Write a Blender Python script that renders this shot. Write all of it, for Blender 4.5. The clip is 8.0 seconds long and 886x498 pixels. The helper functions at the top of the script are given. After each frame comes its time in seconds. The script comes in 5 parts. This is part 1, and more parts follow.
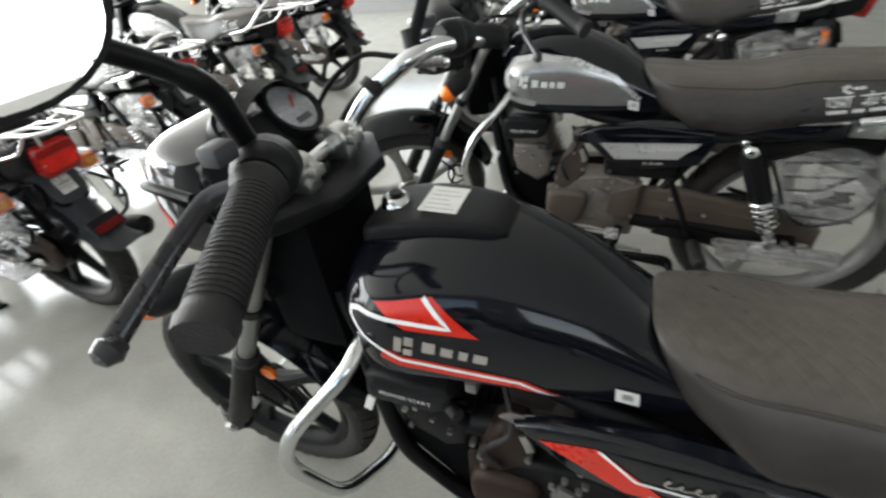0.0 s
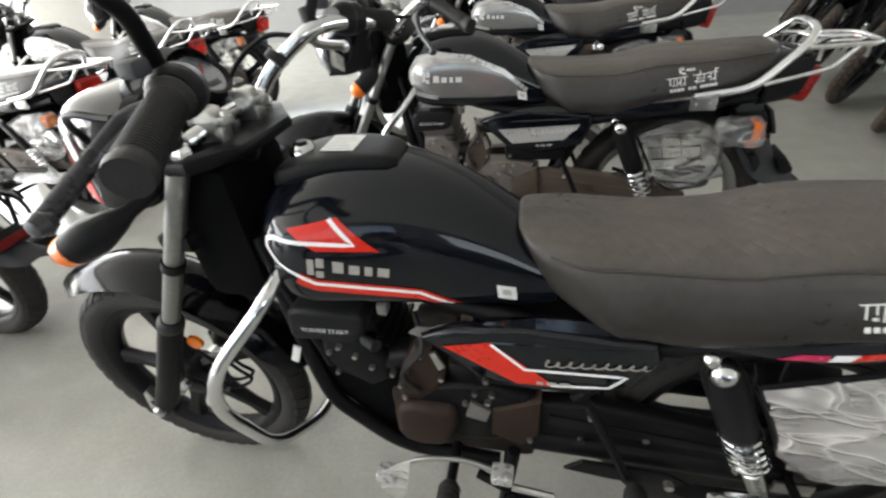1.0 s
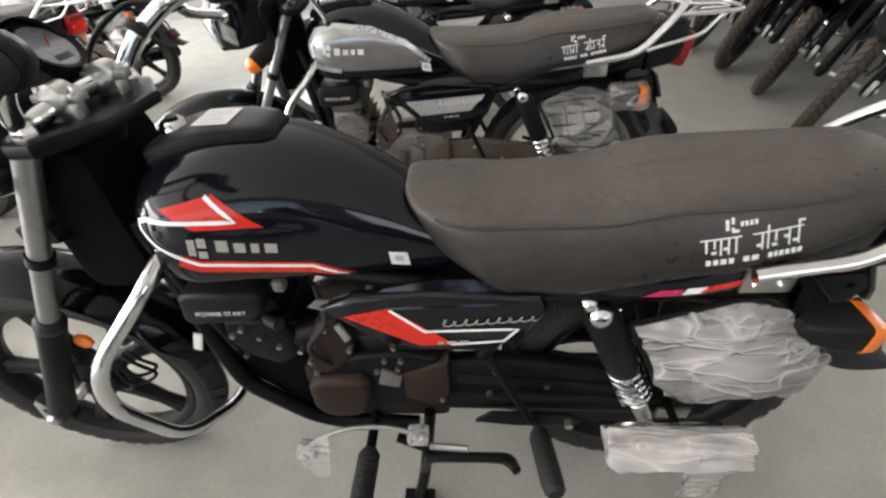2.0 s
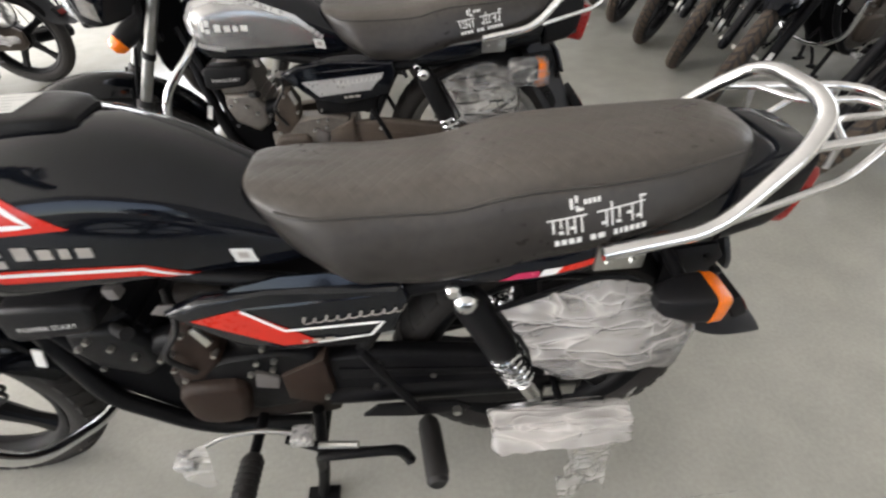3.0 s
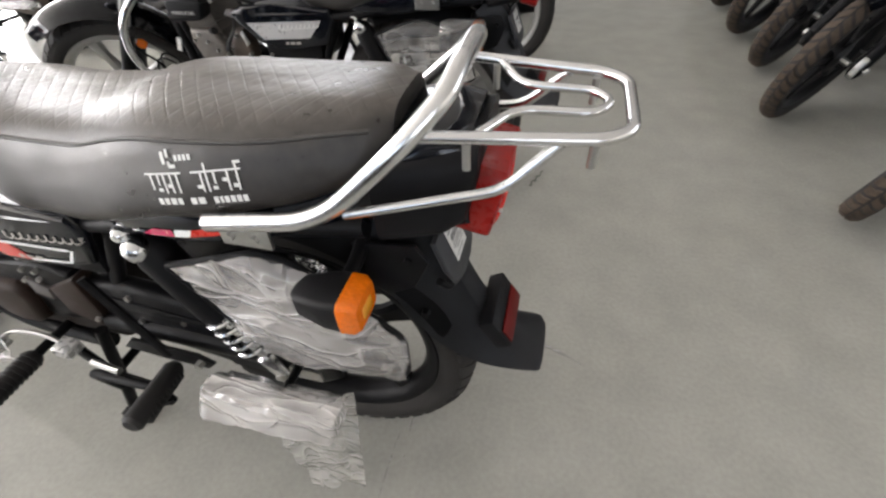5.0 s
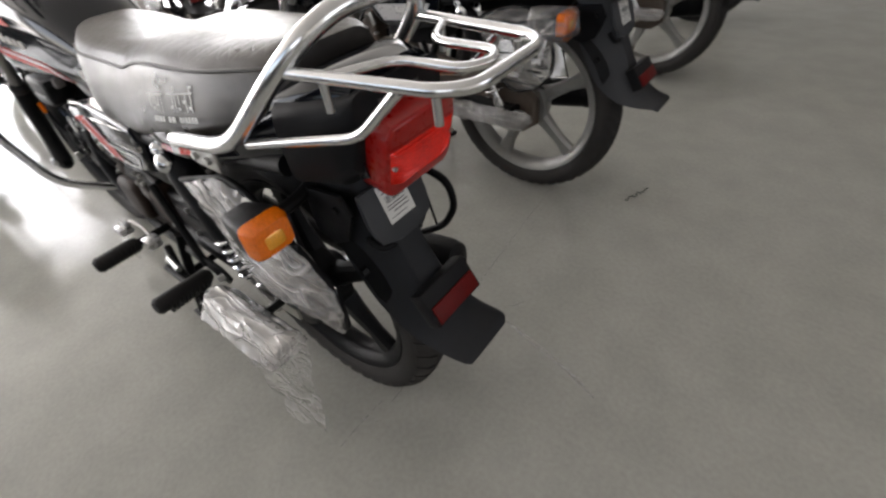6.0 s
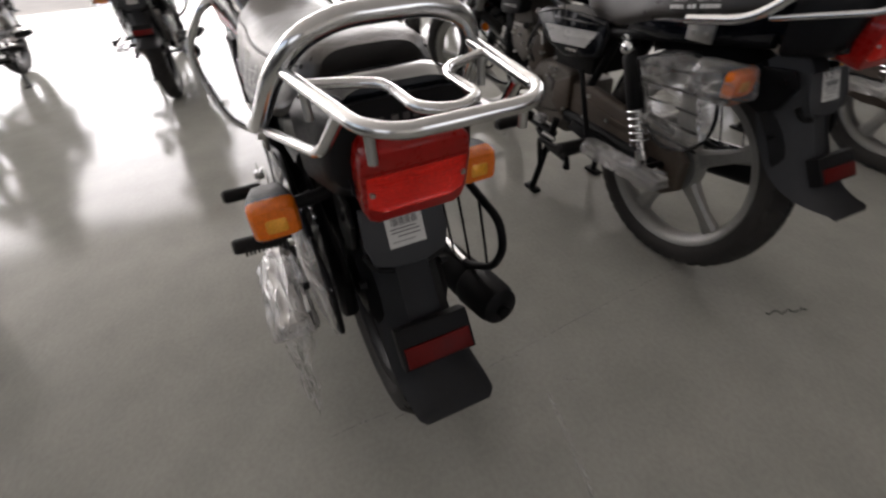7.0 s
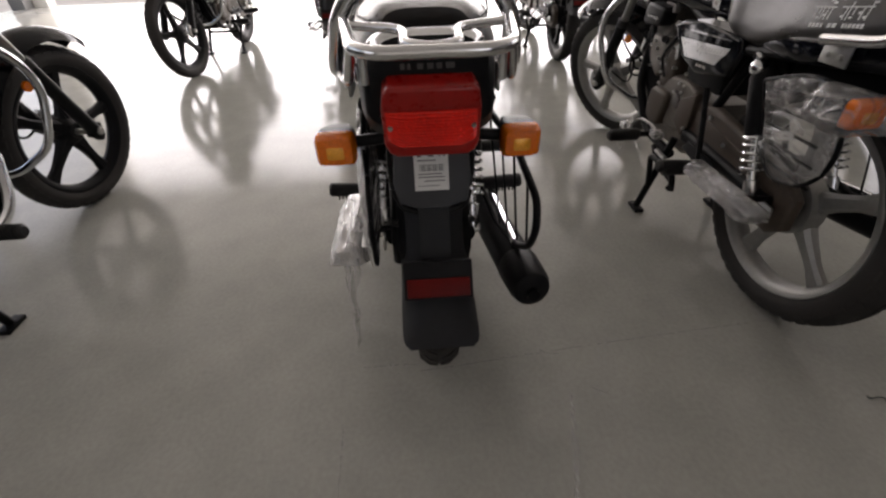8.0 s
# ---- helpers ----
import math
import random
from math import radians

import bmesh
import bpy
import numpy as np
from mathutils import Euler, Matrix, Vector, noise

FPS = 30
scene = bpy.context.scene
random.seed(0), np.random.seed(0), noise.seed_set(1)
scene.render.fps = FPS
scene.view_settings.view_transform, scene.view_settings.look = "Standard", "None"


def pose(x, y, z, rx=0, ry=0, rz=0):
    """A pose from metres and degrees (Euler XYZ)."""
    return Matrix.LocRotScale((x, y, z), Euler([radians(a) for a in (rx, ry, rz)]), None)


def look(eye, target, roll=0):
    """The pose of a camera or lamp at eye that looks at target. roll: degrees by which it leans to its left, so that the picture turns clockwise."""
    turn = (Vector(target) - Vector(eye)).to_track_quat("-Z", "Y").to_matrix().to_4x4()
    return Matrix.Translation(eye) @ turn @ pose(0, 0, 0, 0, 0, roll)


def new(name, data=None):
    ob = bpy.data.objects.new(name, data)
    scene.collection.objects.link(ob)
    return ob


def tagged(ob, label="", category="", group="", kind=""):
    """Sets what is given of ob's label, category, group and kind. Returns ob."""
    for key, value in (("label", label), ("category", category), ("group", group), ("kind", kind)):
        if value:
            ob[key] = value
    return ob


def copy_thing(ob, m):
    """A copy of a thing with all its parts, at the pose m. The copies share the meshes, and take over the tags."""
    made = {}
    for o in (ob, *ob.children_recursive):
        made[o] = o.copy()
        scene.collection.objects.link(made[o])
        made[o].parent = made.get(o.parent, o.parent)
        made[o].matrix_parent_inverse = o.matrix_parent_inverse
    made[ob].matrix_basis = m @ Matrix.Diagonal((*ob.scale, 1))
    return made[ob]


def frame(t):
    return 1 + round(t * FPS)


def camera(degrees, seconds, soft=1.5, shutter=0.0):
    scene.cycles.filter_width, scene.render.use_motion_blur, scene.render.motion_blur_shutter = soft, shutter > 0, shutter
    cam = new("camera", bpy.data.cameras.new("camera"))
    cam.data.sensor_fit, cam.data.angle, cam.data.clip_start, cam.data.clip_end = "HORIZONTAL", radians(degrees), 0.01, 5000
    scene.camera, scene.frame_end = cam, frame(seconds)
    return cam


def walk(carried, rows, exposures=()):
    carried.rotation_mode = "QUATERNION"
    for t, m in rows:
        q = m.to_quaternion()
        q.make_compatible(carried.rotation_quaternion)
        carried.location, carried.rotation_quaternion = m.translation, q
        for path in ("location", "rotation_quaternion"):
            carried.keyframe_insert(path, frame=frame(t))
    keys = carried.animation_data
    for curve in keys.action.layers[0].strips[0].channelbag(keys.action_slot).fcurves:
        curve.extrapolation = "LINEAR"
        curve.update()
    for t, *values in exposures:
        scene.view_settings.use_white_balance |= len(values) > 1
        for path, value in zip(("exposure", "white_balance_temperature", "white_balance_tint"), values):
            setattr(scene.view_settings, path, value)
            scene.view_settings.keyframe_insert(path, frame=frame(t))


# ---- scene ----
cam = camera(89.7, 8.0, soft=2.4, shutter=0.3)
PATH = [
    (0.0, (-0.491, -0.436, 1.163), (-0.831, 0.280, 0.553), -7.7),
    (0.2, (-0.472, -0.478, 1.156), (-1.019, 1.032, -0.037), -6.6),
    (0.5, (-0.437, -0.534, 1.136), (-0.705, 0.236, 0.558), -6.8),
    (0.8, (-0.419, -0.568, 1.116), (-0.921, 0.994, -0.029), -6.6),
    (1.0, (-0.398, -0.577, 1.108), (-0.612, 0.212, 0.533), -6.3),
    (2.5, (-0.284, -0.588, 1.087), (-0.312, 0.175, 0.441), -4.3),
    (3.0, (-0.183, -0.552, 1.071), (-0.167, 0.199, 0.410), -3.6),
    (3.5, (0.039, -0.524, 1.056), (0.039, 0.211, 0.377), -4.2),
    (4.0, (0.172, -0.515, 1.037), (0.143, 0.210, 0.349), -1.9),
    (4.3, (0.238, -0.484, 1.019), (0.117, 0.951, -0.370), -1.7),
    (4.5, (0.305, -0.460, 1.019), (0.229, 0.255, 0.324), -1.8),
    (5.0, (0.394, -0.442, 0.992), (0.189, 0.251, 0.301), -3.5),
    (5.2, (0.441, -0.424, 0.976), (0.186, 0.254, 0.286), -5.9),
    (6.3, (0.697, -0.278, 0.916), (0.114, 0.215, 0.270), -7.3),
    (6.5, (0.696, -0.227, 0.914), (0.077, 0.231, 0.276), -7.0),
    (7.0, (0.731, -0.141, 0.906), (0.007, 0.168, 0.289), -3.5),
    (7.5, (0.837, -0.061, 0.871), (0.043, 0.046, 0.273), -0.7),
    (8.0, (0.873, -0.021, 0.874), (0.066, 0.025, 0.285), -1.6),
]
EXPOSURE = [(0.0, 1.36, 6350, 7), (0.5, 1.90, 6450, 9), (0.8, 1.88, 6500, 9), (1.0, 1.48, 6500, 9), (2.5, 1.66, 6700, 14), (3.0, 1.72, 6650, 13), (3.5, 1.78, 6600, 13), (4.0, 1.84, 6600, 14), (4.5, 1.80, 6550, 14), (5.0, 1.62, 6600, 14), (6.5, 0.70, 6600, 15), (7.0, 0.42, 6750, 17), (7.5, 0.28, 6850, 18), (8.0, 0.32, 6900, 19)]
walk(cam, [(t, look(e, g, r)) for t, e, g, r in PATH], EXPOSURE)

# ---- light ----
world = bpy.data.worlds.new("sky")
scene.world = world
world.use_nodes = True
wn = world.node_tree
sky = wn.nodes.new("ShaderNodeTexSky")
sky.sky_type, sky.sun_disc = "NISHITA", False
sky.sun_elevation, sky.sun_rotation = radians(48), radians(250)
wn.links.new(sky.outputs[0], wn.nodes["Background"].inputs[0])
wn.nodes["Background"].inputs[1].default_value = 0.12

sun = new("sun", bpy.data.lights.new("sun", "SUN"))
sun.data.energy, sun.data.angle, sun.data.color = 3.0, radians(0.6), (1.0, 0.96, 0.9)
sun.matrix_world = look((-20, -8, 24), (0, 0, 0))


# rectangular lamp, for daylight openings and for added fill alike
def area_lamp(name, eye, target, w, h, watts, colour=(1.0, 0.982, 0.955)):
    ob = new(name, bpy.data.lights.new(name, "AREA"))
    ob.data.shape, ob.data.size, ob.data.size_y, ob.data.energy, ob.data.color = "RECTANGLE", w, h, watts, colour
    ob.matrix_world = look(eye, target)
    return ob


# north-west lamp is added fill; no window is known there
area_lamp("fill_north_west", (-3.4, 5.95, 1.9), (-2.0, 0, 0.6), 2.4, 1.7, 24)
area_lamp("daylight_west", (-7.25, -0.3, 1.6), (0, -0.3, 1.1), 10.2, 3.0, 440)
area_lamp("daylight_side_door", (-5.8, -5.7, 1.5), (-5.0, 0, 0.9), 2.0, 2.7, 16)
# south and south-east lamps are unseen fill, added to brighten floor and bikes
area_lamp("fill_south", (-2.2, -5.7, 1.9), (-1.5, 0, 0.9), 4.6, 1.7, 5)
area_lamp("fill_south_east", (3.2, -5.7, 1.9), (2.5, 0, 0.9), 3.2, 1.7, 16)
area_lamp("daylight_east", (7.15, 3.4, 1.9), (0, 3.2, 1.0), 3.8, 2.0, 28)

# ---- materials ----


def mat(name, base, rough=0.5, metal=0.0, coat=0.0, var=0.12, scale=30.0, bump=0.0, bscale=200.0, spec=0.5, rvar=0.08, dust=0.0, rnd=0.0):
    m = bpy.data.materials.new(name)
    m.use_nodes = True
    n, l = m.node_tree.nodes, m.node_tree.links
    p = n["Principled BSDF"]
    tc = n.new("ShaderNodeTexCoord")
    big = n.new("ShaderNodeTexNoise")
    big.inputs["Scale"].default_value, big.inputs["Detail"].default_value = scale * 0.2, 5
    fine = n.new("ShaderNodeTexNoise")
    fine.inputs["Scale"].default_value, fine.inputs["Detail"].default_value = scale * 3, 4
    l.new(tc.outputs["Object"], big.inputs[0])
    l.new(tc.outputs["Object"], fine.inputs[0])
    add = n.new("ShaderNodeMath")
    add.operation = "ADD"
    l.new(big.outputs[0], add.inputs[0])
    l.new(fine.outputs[0], add.inputs[1])
    ramp = n.new("ShaderNodeMapRange")
    ramp.inputs[1].default_value, ramp.inputs[2].default_value = 0.6, 1.4
    ramp.inputs[3].default_value, ramp.inputs[4].default_value = 1 - var, 1 + var
    l.new(add.outputs[0], ramp.inputs[0])
    mul = n.new("ShaderNodeMixRGB")
    mul.blend_type, mul.inputs[0].default_value = "MULTIPLY", 1.0
    mul.inputs[1].default_value = (*base, 1)
    l.new(ramp.outputs[0], mul.inputs[2])
    col = mul.outputs[0]
    if dust:
        geo = n.new("ShaderNodeNewGeometry")
        sep = n.new("ShaderNodeSeparateXYZ")
        l.new(geo.outputs["Normal"], sep.inputs[0])
        up = n.new("ShaderNodeMapRange")
        up.inputs[1].default_value, up.inputs[2].default_value = 0.15, 1.0
        up.inputs[3].default_value, up.inputs[4].default_value = 0.12 * dust, dust
        l.new(sep.outputs[2], up.inputs[0])
        f = n.new("ShaderNodeMath")
        f.operation = "MULTIPLY"
        l.new(up.outputs[0], f.inputs[0])
        l.new(add.outputs[0], f.inputs[1])
        dm = n.new("ShaderNodeMixRGB")
        dm.inputs[2].default_value = (0.33, 0.29, 0.25, 1)
        l.new(f.outputs[0], dm.inputs[0])
        l.new(col, dm.inputs[1])
        col = dm.outputs[0]
    l.new(col, p.inputs["Base Color"])
    rr = n.new("ShaderNodeMapRange")
    rr.inputs[1].default_value, rr.inputs[2].default_value = 0.6, 1.4
    rr.inputs[3].default_value, rr.inputs[4].default_value = max(0.02, rough - rvar), min(1, rough + rvar)
    l.new(add.outputs[0], rr.inputs[0])
    l.new(rr.outputs[0], p.inputs["Roughness"])
    p.inputs["Metallic"].default_value = metal
    p.inputs["Coat Weight"].default_value = coat
    p.inputs["Coat Roughness"].default_value = 0.06
    p.inputs["Specular IOR Level"].default_value = spec
    if bump:
        bn = n.new("ShaderNodeTexNoise")
        bn.inputs["Scale"].default_value, bn.inputs["Detail"].default_value = bscale, 3
        l.new(tc.outputs["Object"], bn.inputs[0])
        b = n.new("ShaderNodeBump")
        b.inputs["Strength"].default_value, b.inputs["Distance"].default_value = bump, 0.002
        l.new(bn.outputs[0], b.inputs["Height"])
        l.new(b.outputs[0], p.inputs["Normal"])
    return m


BLACK_GLOSS = mat("black_paint", (0.004, 0.005, 0.008), 0.09, var=0.2, rvar=0.03, dust=0.004, spec=0.38)
BLACK_SATIN = mat("satin_black_metal", (0.005, 0.005, 0.006), 0.42, var=0.25, dust=0.004, spec=0.14)
# near-black matt colour with the deep shade of fork and engine gaps painted in
BLACK_SHADE = mat("matt_black_shade", (0.0035, 0.0035, 0.004), 0.8, var=0.3, spec=0.05)
BLACK_PLASTIC = mat("black_plastic", (0.008, 0.008, 0.009), 0.45, var=0.2, bump=0.15, bscale=900, dust=0.005, spec=0.14)
GREY_PLASTIC = mat("dark_grey_plastic", (0.027, 0.029, 0.034), 0.55, var=0.15, bump=0.15, bscale=900, dust=0.02)
RUBBER = mat("rubber", (0.012, 0.012, 0.013), 0.6, var=0.25, bump=0.3, bscale=400, dust=0.03, spec=0.35)
TYRE = mat("tyre_rubber", (0.018, 0.016, 0.015), 0.75, var=0.35, scale=18, bump=0.3, bscale=300, dust=0.04)
TYRE_DUSTY = mat("dusty_tyre_rubber", (0.070, 0.050, 0.036), 0.9, var=0.5, scale=16, bump=0.4, bscale=300, dust=0.08)
CHROME = mat("chrome", (0.66, 0.67, 0.68), 0.09, metal=1.0, var=0.06, rvar=0.06)
ALU = mat("polished_aluminium", (0.74, 0.74, 0.74), 0.22, metal=1.0, var=0.08, rvar=0.08)
ALLOY = mat("silver_alloy", (0.32, 0.32, 0.31), 0.42, metal=0.7, var=0.15, dust=0.2)
FORK_STEEL = mat("dulled_fork_steel", (0.24, 0.24, 0.235), 0.34, metal=0.8, var=0.15)
STEEL = mat("zinc_steel", (0.5, 0.5, 0.48), 0.35, metal=1.0, var=0.2)
ENGINE = mat("dusty_engine_casting", (0.016, 0.0115, 0.0095), 0.6, var=0.3, bump=0.3, bscale=300, dust=0.05, spec=0.2)
ENGINE_PALE = mat("dusty_silver_engine", (0.16, 0.145, 0.13), 0.5, metal=0.3, var=0.3, bump=0.3, bscale=300, dust=0.25)
CASING = mat("dusty_crank_cover", (0.024, 0.0135, 0.0095), 0.5, var=0.35, dust=0.035, spec=0.2)
CHAIN_DUSTY = mat("dusty_chain_case", (0.058, 0.042, 0.031), 0.6, var=0.3, dust=0.15)
LEVER = mat("dark_lever_metal", (0.05, 0.05, 0.055), 0.3, metal=0.5, var=0.2)
GREY_DUSTY = mat("dusty_grey_metal", (0.13, 0.12, 0.115), 0.55, var=0.2)
# dust is raised to paint overhead light on the seat top as well
SEAT = mat("seat_vinyl", (0.0135, 0.0118, 0.011), 0.33, var=0.22, scale=22, bump=0.2, bscale=700, rvar=0.10, dust=0.19, spec=0.40)
SEAT_SIDE = mat("seat_side_vinyl", (0.014, 0.013, 0.012), 0.5, var=0.16, scale=14, bump=0.25, bscale=700, dust=0.12)
RED = mat("red_decal", (0.60, 0.020, 0.008), 0.30, coat=0.35, var=0.08, spec=0.3)
MAGENTA = mat("magenta_decal", (0.5, 0.01, 0.08), 0.25, coat=0.8, var=0.08)
WHITE = mat("white_decal", (0.82, 0.82, 0.82), 0.35, var=0.05)
PAPER = mat("paper_label", (0.72, 0.72, 0.70), 0.7, var=0.06)
INK = mat("ink", (0.06, 0.06, 0.06), 0.7, var=0.1)
PALE_INK = mat("pale_ink", (0.48, 0.48, 0.47), 0.7, var=0.1)
FADED_INK = mat("faded_ink", (0.16, 0.16, 0.16), 0.7, var=0.1)
DULL_BADGE = mat("dull_grey_badge", (0.055, 0.052, 0.05), 0.4, var=0.2)
SILVER_PRINT = mat("silver_print", (0.46, 0.43, 0.40), 0.35, metal=0.5, var=0.1)
GREY_DECAL = mat("grey_silver_paint", (0.46, 0.455, 0.45), 0.24, metal=0.75, coat=0.6, var=0.05, rvar=0.03)
LIGHT_SILVER = mat("light_silver_paint", (0.55, 0.55, 0.55), 0.3, metal=0.5, coat=0.8, var=0.08)
PEARL_BLACK = mat("pearl_black_cowl", (0.10, 0.10, 0.105), 0.10, metal=0.6, coat=1.0, var=0.08, spec=0.8)
ORANGE = mat("amber_lens", (0.86, 0.18, 0.004), 0.2, coat=0.3, var=0.18, scale=60, bump=0.5, bscale=260)
AMBER_CORE = mat("amber_reflector", (1.0, 0.42, 0.03), 0.2, metal=0.2, coat=0.5, var=0.3, scale=120)
RED_LENS = mat("red_lens", (0.30, 0.006, 0.004), 0.3, coat=0.25, spec=0.25, var=0.2, scale=40)
RED_REFLEX = mat("red_side_reflector", (0.108, 0.003, 0.002), 0.42, spec=0.15, var=0.35, scale=160)
# brighter than the lens red, to paint the glow inside the lamp
RED_CORE = mat("red_lens_glow", (0.78, 0.016, 0.006), 0.22, metal=0.2, coat=0.25, spec=0.25, var=0.35, scale=90)
GLASS_DIAL = mat("dial_face", (0.3, 0.31, 0.33), 0.25, coat=0.4, var=0.3, scale=60)
HEADLAMP = mat("headlamp_glass", (0.62, 0.66, 0.72), 0.10, metal=0.75, coat=1.0, var=0.35, scale=40, bump=0.4, bscale=120)
WALL = mat("painted_wall", (0.74, 0.73, 0.70), 0.75, var=0.06, scale=3, bump=0.1, bscale=60)
# darkened copy of the wall colour, to weaken bounce and reflections
WALL_DIMMED = mat("dimmed_wall", (0.2, 0.2, 0.2), 0.75, var=0.1, scale=3, bump=0.1, bscale=60)
CEIL = mat("ceiling_paint", (0.76, 0.75, 0.73), 0.85, var=0.05, scale=3)


def wrap_material(name, veil, glint, tint, lines=(1.8, 13.0), sheen=1.6):
    """Clear packing film pulled tight: a thin milky veil, glossy all over, with highlights painted white along long
    drawn creases.
    """
    m = bpy.data.materials.new(name)
    m.use_nodes = True
    n, l = m.node_tree.nodes, m.node_tree.links
    p, out = n["Principled BSDF"], n["Material Output"]
    p.inputs["Base Color"].default_value = (*tint, 1)
    p.inputs["Roughness"].default_value = 0.16
    p.inputs["Specular IOR Level"].default_value = 0.7
    tc = n.new("ShaderNodeTexCoord")
    wob = n.new("ShaderNodeTexNoise")
    wob.inputs["Scale"].default_value, wob.inputs["Detail"].default_value = 7.0, 2
    l.new(tc.outputs["Object"], wob.inputs[0])
    bend = n.new("ShaderNodeVectorMath")
    bend.operation = "MULTIPLY_ADD"
    bend.inputs[1].default_value = (0.06, 0.06, 0.06)
    l.new(wob.outputs[1], bend.inputs[0])
    l.new(tc.outputs["Object"], bend.inputs[2])

    def math_node(op, a, b):
        k = n.new("ShaderNodeMath")
        k.operation = op
        for i, v in enumerate((a, b)):
            if isinstance(v, (int, float)):
                k.inputs[i].default_value = v
            else:
                l.new(v, k.inputs[i])
        return k.outputs[0]
    total = None
    # creases drawn out in three directions, each a ridge of stretched noise
    for turn, along, across, sharp, amount in ((-16, lines[0], lines[1], 22, 0.8), (-38, 2.0, 13.0, 34, 1.0), (54, 3.2, 12.0, 40, 0.9)):
        mp = n.new("ShaderNodeMapping")
        mp.inputs["Rotation"].default_value = (0, radians(turn), 0)
        mp.inputs["Scale"].default_value = (along, 22.0, across)
        l.new(bend.outputs[0], mp.inputs[0])
        t = n.new("ShaderNodeTexNoise")
        t.inputs["Scale"].default_value, t.inputs["Detail"].default_value = 1.0, 1
        l.new(mp.outputs[0], t.inputs[0])
        off = math_node("ABSOLUTE", math_node("SUBTRACT", t.outputs[0], 0.5), 0)
        ridge = math_node("POWER", math_node("SUBTRACT", 1.0, math_node("MULTIPLY", off, 2.4)), sharp)
        ridge = math_node("MULTIPLY", ridge, amount)
        total = ridge if total is None else math_node("MAXIMUM", total, ridge)
    patchy = n.new("ShaderNodeMapRange")
    patchy.inputs[1].default_value, patchy.inputs[2].default_value = 0.35, 0.65
    patchy.inputs[3].default_value, patchy.inputs[4].default_value = 0.55, 1.25
    l.new(wob.outputs[0], patchy.inputs[0])
    body = math_node("MULTIPLY", patchy.outputs[0], veil)
    # extra white on the ridges paints their streak highlights
    fac = math_node("ADD", body, math_node("MULTIPLY", math_node("MULTIPLY", total, patchy.outputs[0]), glint))
    fac = math_node("MINIMUM", fac, 0.92)
    b = n.new("ShaderNodeBump")
    b.inputs["Strength"].default_value, b.inputs["Distance"].default_value = 0.6, 0.006
    l.new(total, b.inputs["Height"])
    l.new(b.outputs[0], p.inputs["Normal"])
    tr = n.new("ShaderNodeBsdfTransparent")
    mix = n.new("ShaderNodeMixShader")
    l.new(fac, mix.inputs[0])
    l.new(tr.outputs[0], mix.inputs[1])
    l.new(p.outputs[0], mix.inputs[2])
    gloss = n.new("ShaderNodeBsdfGlossy")
    gloss.inputs["Roughness"].default_value = 0.26
    l.new(b.outputs[0], gloss.inputs["Normal"])
    shine = n.new("ShaderNodeMixShader")
    fres = n.new("ShaderNodeFresnel")
    fres.inputs["IOR"].default_value = 1.5
    l.new(b.outputs[0], fres.inputs["Normal"])
    l.new(math_node("MINIMUM", math_node("MULTIPLY", fres.outputs[0], sheen), 0.8), shine.inputs[0])
    l.new(mix.outputs[0], shine.inputs[1])
    l.new(gloss.outputs[0], shine.inputs[2])
    l.new(shine.outputs[0], out.inputs[0])
    return m


FILM = wrap_material("packing_film", 0.42, 0.52, (0.73, 0.70, 0.68))
FILM_MILKY = wrap_material("layered_packing_film", 0.58, 0.36, (0.78, 0.755, 0.73))
FILM_CLEAR = wrap_material("clear_packing_film", 0.085, 0.42, (0.72, 0.71, 0.70), sheen=0.9)
FILM_THIN = wrap_material("thin_packing_film", 0.42, 0.20, (0.80, 0.78, 0.75), (4.0, 12.0))


def floor_material():
    m = bpy.data.materials.new("polished_floor")
    m.use_nodes = True
    n, l = m.node_tree.nodes, m.node_tree.links
    p = n["Principled BSDF"]
    tc = n.new("ShaderNodeTexCoord")
    outs = []
    for sc, de in ((0.7, 4), (7.0, 6), (90.0, 3)):
        t = n.new("ShaderNodeTexNoise")
        t.inputs["Scale"].default_value, t.inputs["Detail"].default_value = sc, de
        l.new(tc.outputs["Object"], t.inputs[0])
        outs.append(t.outputs[0])
    ramp = n.new("ShaderNodeValToRGB")
    ramp.color_ramp.elements[0].position, ramp.color_ramp.elements[0].color = 0.3, (0.384, 0.383, 0.350, 1)
    ramp.color_ramp.elements[1].position, ramp.color_ramp.elements[1].color = 0.72, (0.448, 0.445, 0.405, 1)
    l.new(outs[1], ramp.inputs[0])
    mx = n.new("ShaderNodeMixRGB")
    mx.blend_type, mx.inputs[0].default_value = "MULTIPLY", 0.25
    l.new(ramp.outputs[0], mx.inputs[1])
    l.new(outs[2], mx.inputs[2])
    l.new(mx.outputs[0], p.inputs["Base Color"])
    mr = n.new("ShaderNodeMapRange")
    mr.inputs[1].default_value, mr.inputs[2].default_value = 0.3, 0.7
    mr.inputs[3].default_value, mr.inputs[4].default_value = 0.10, 0.165
    l.new(outs[0], mr.inputs[0])
    l.new(mr.outputs[0], p.inputs["Roughness"])
    p.inputs["Specular IOR Level"].default_value = 0.20
    b = n.new("ShaderNodeBump")
    b.inputs["Strength"].default_value, b.inputs["Distance"].default_value = 0.06, 0.004
    l.new(outs[1], b.inputs["Height"])
    l.new(b.outputs[0], p.inputs["Normal"])
    return m


FLOOR = floor_material()
MIRROR = bpy.data.materials.new("mirror_glass")
MIRROR.use_nodes = True
MIRROR.node_tree.nodes["Principled BSDF"].inputs["Metallic"].default_value = 1.0
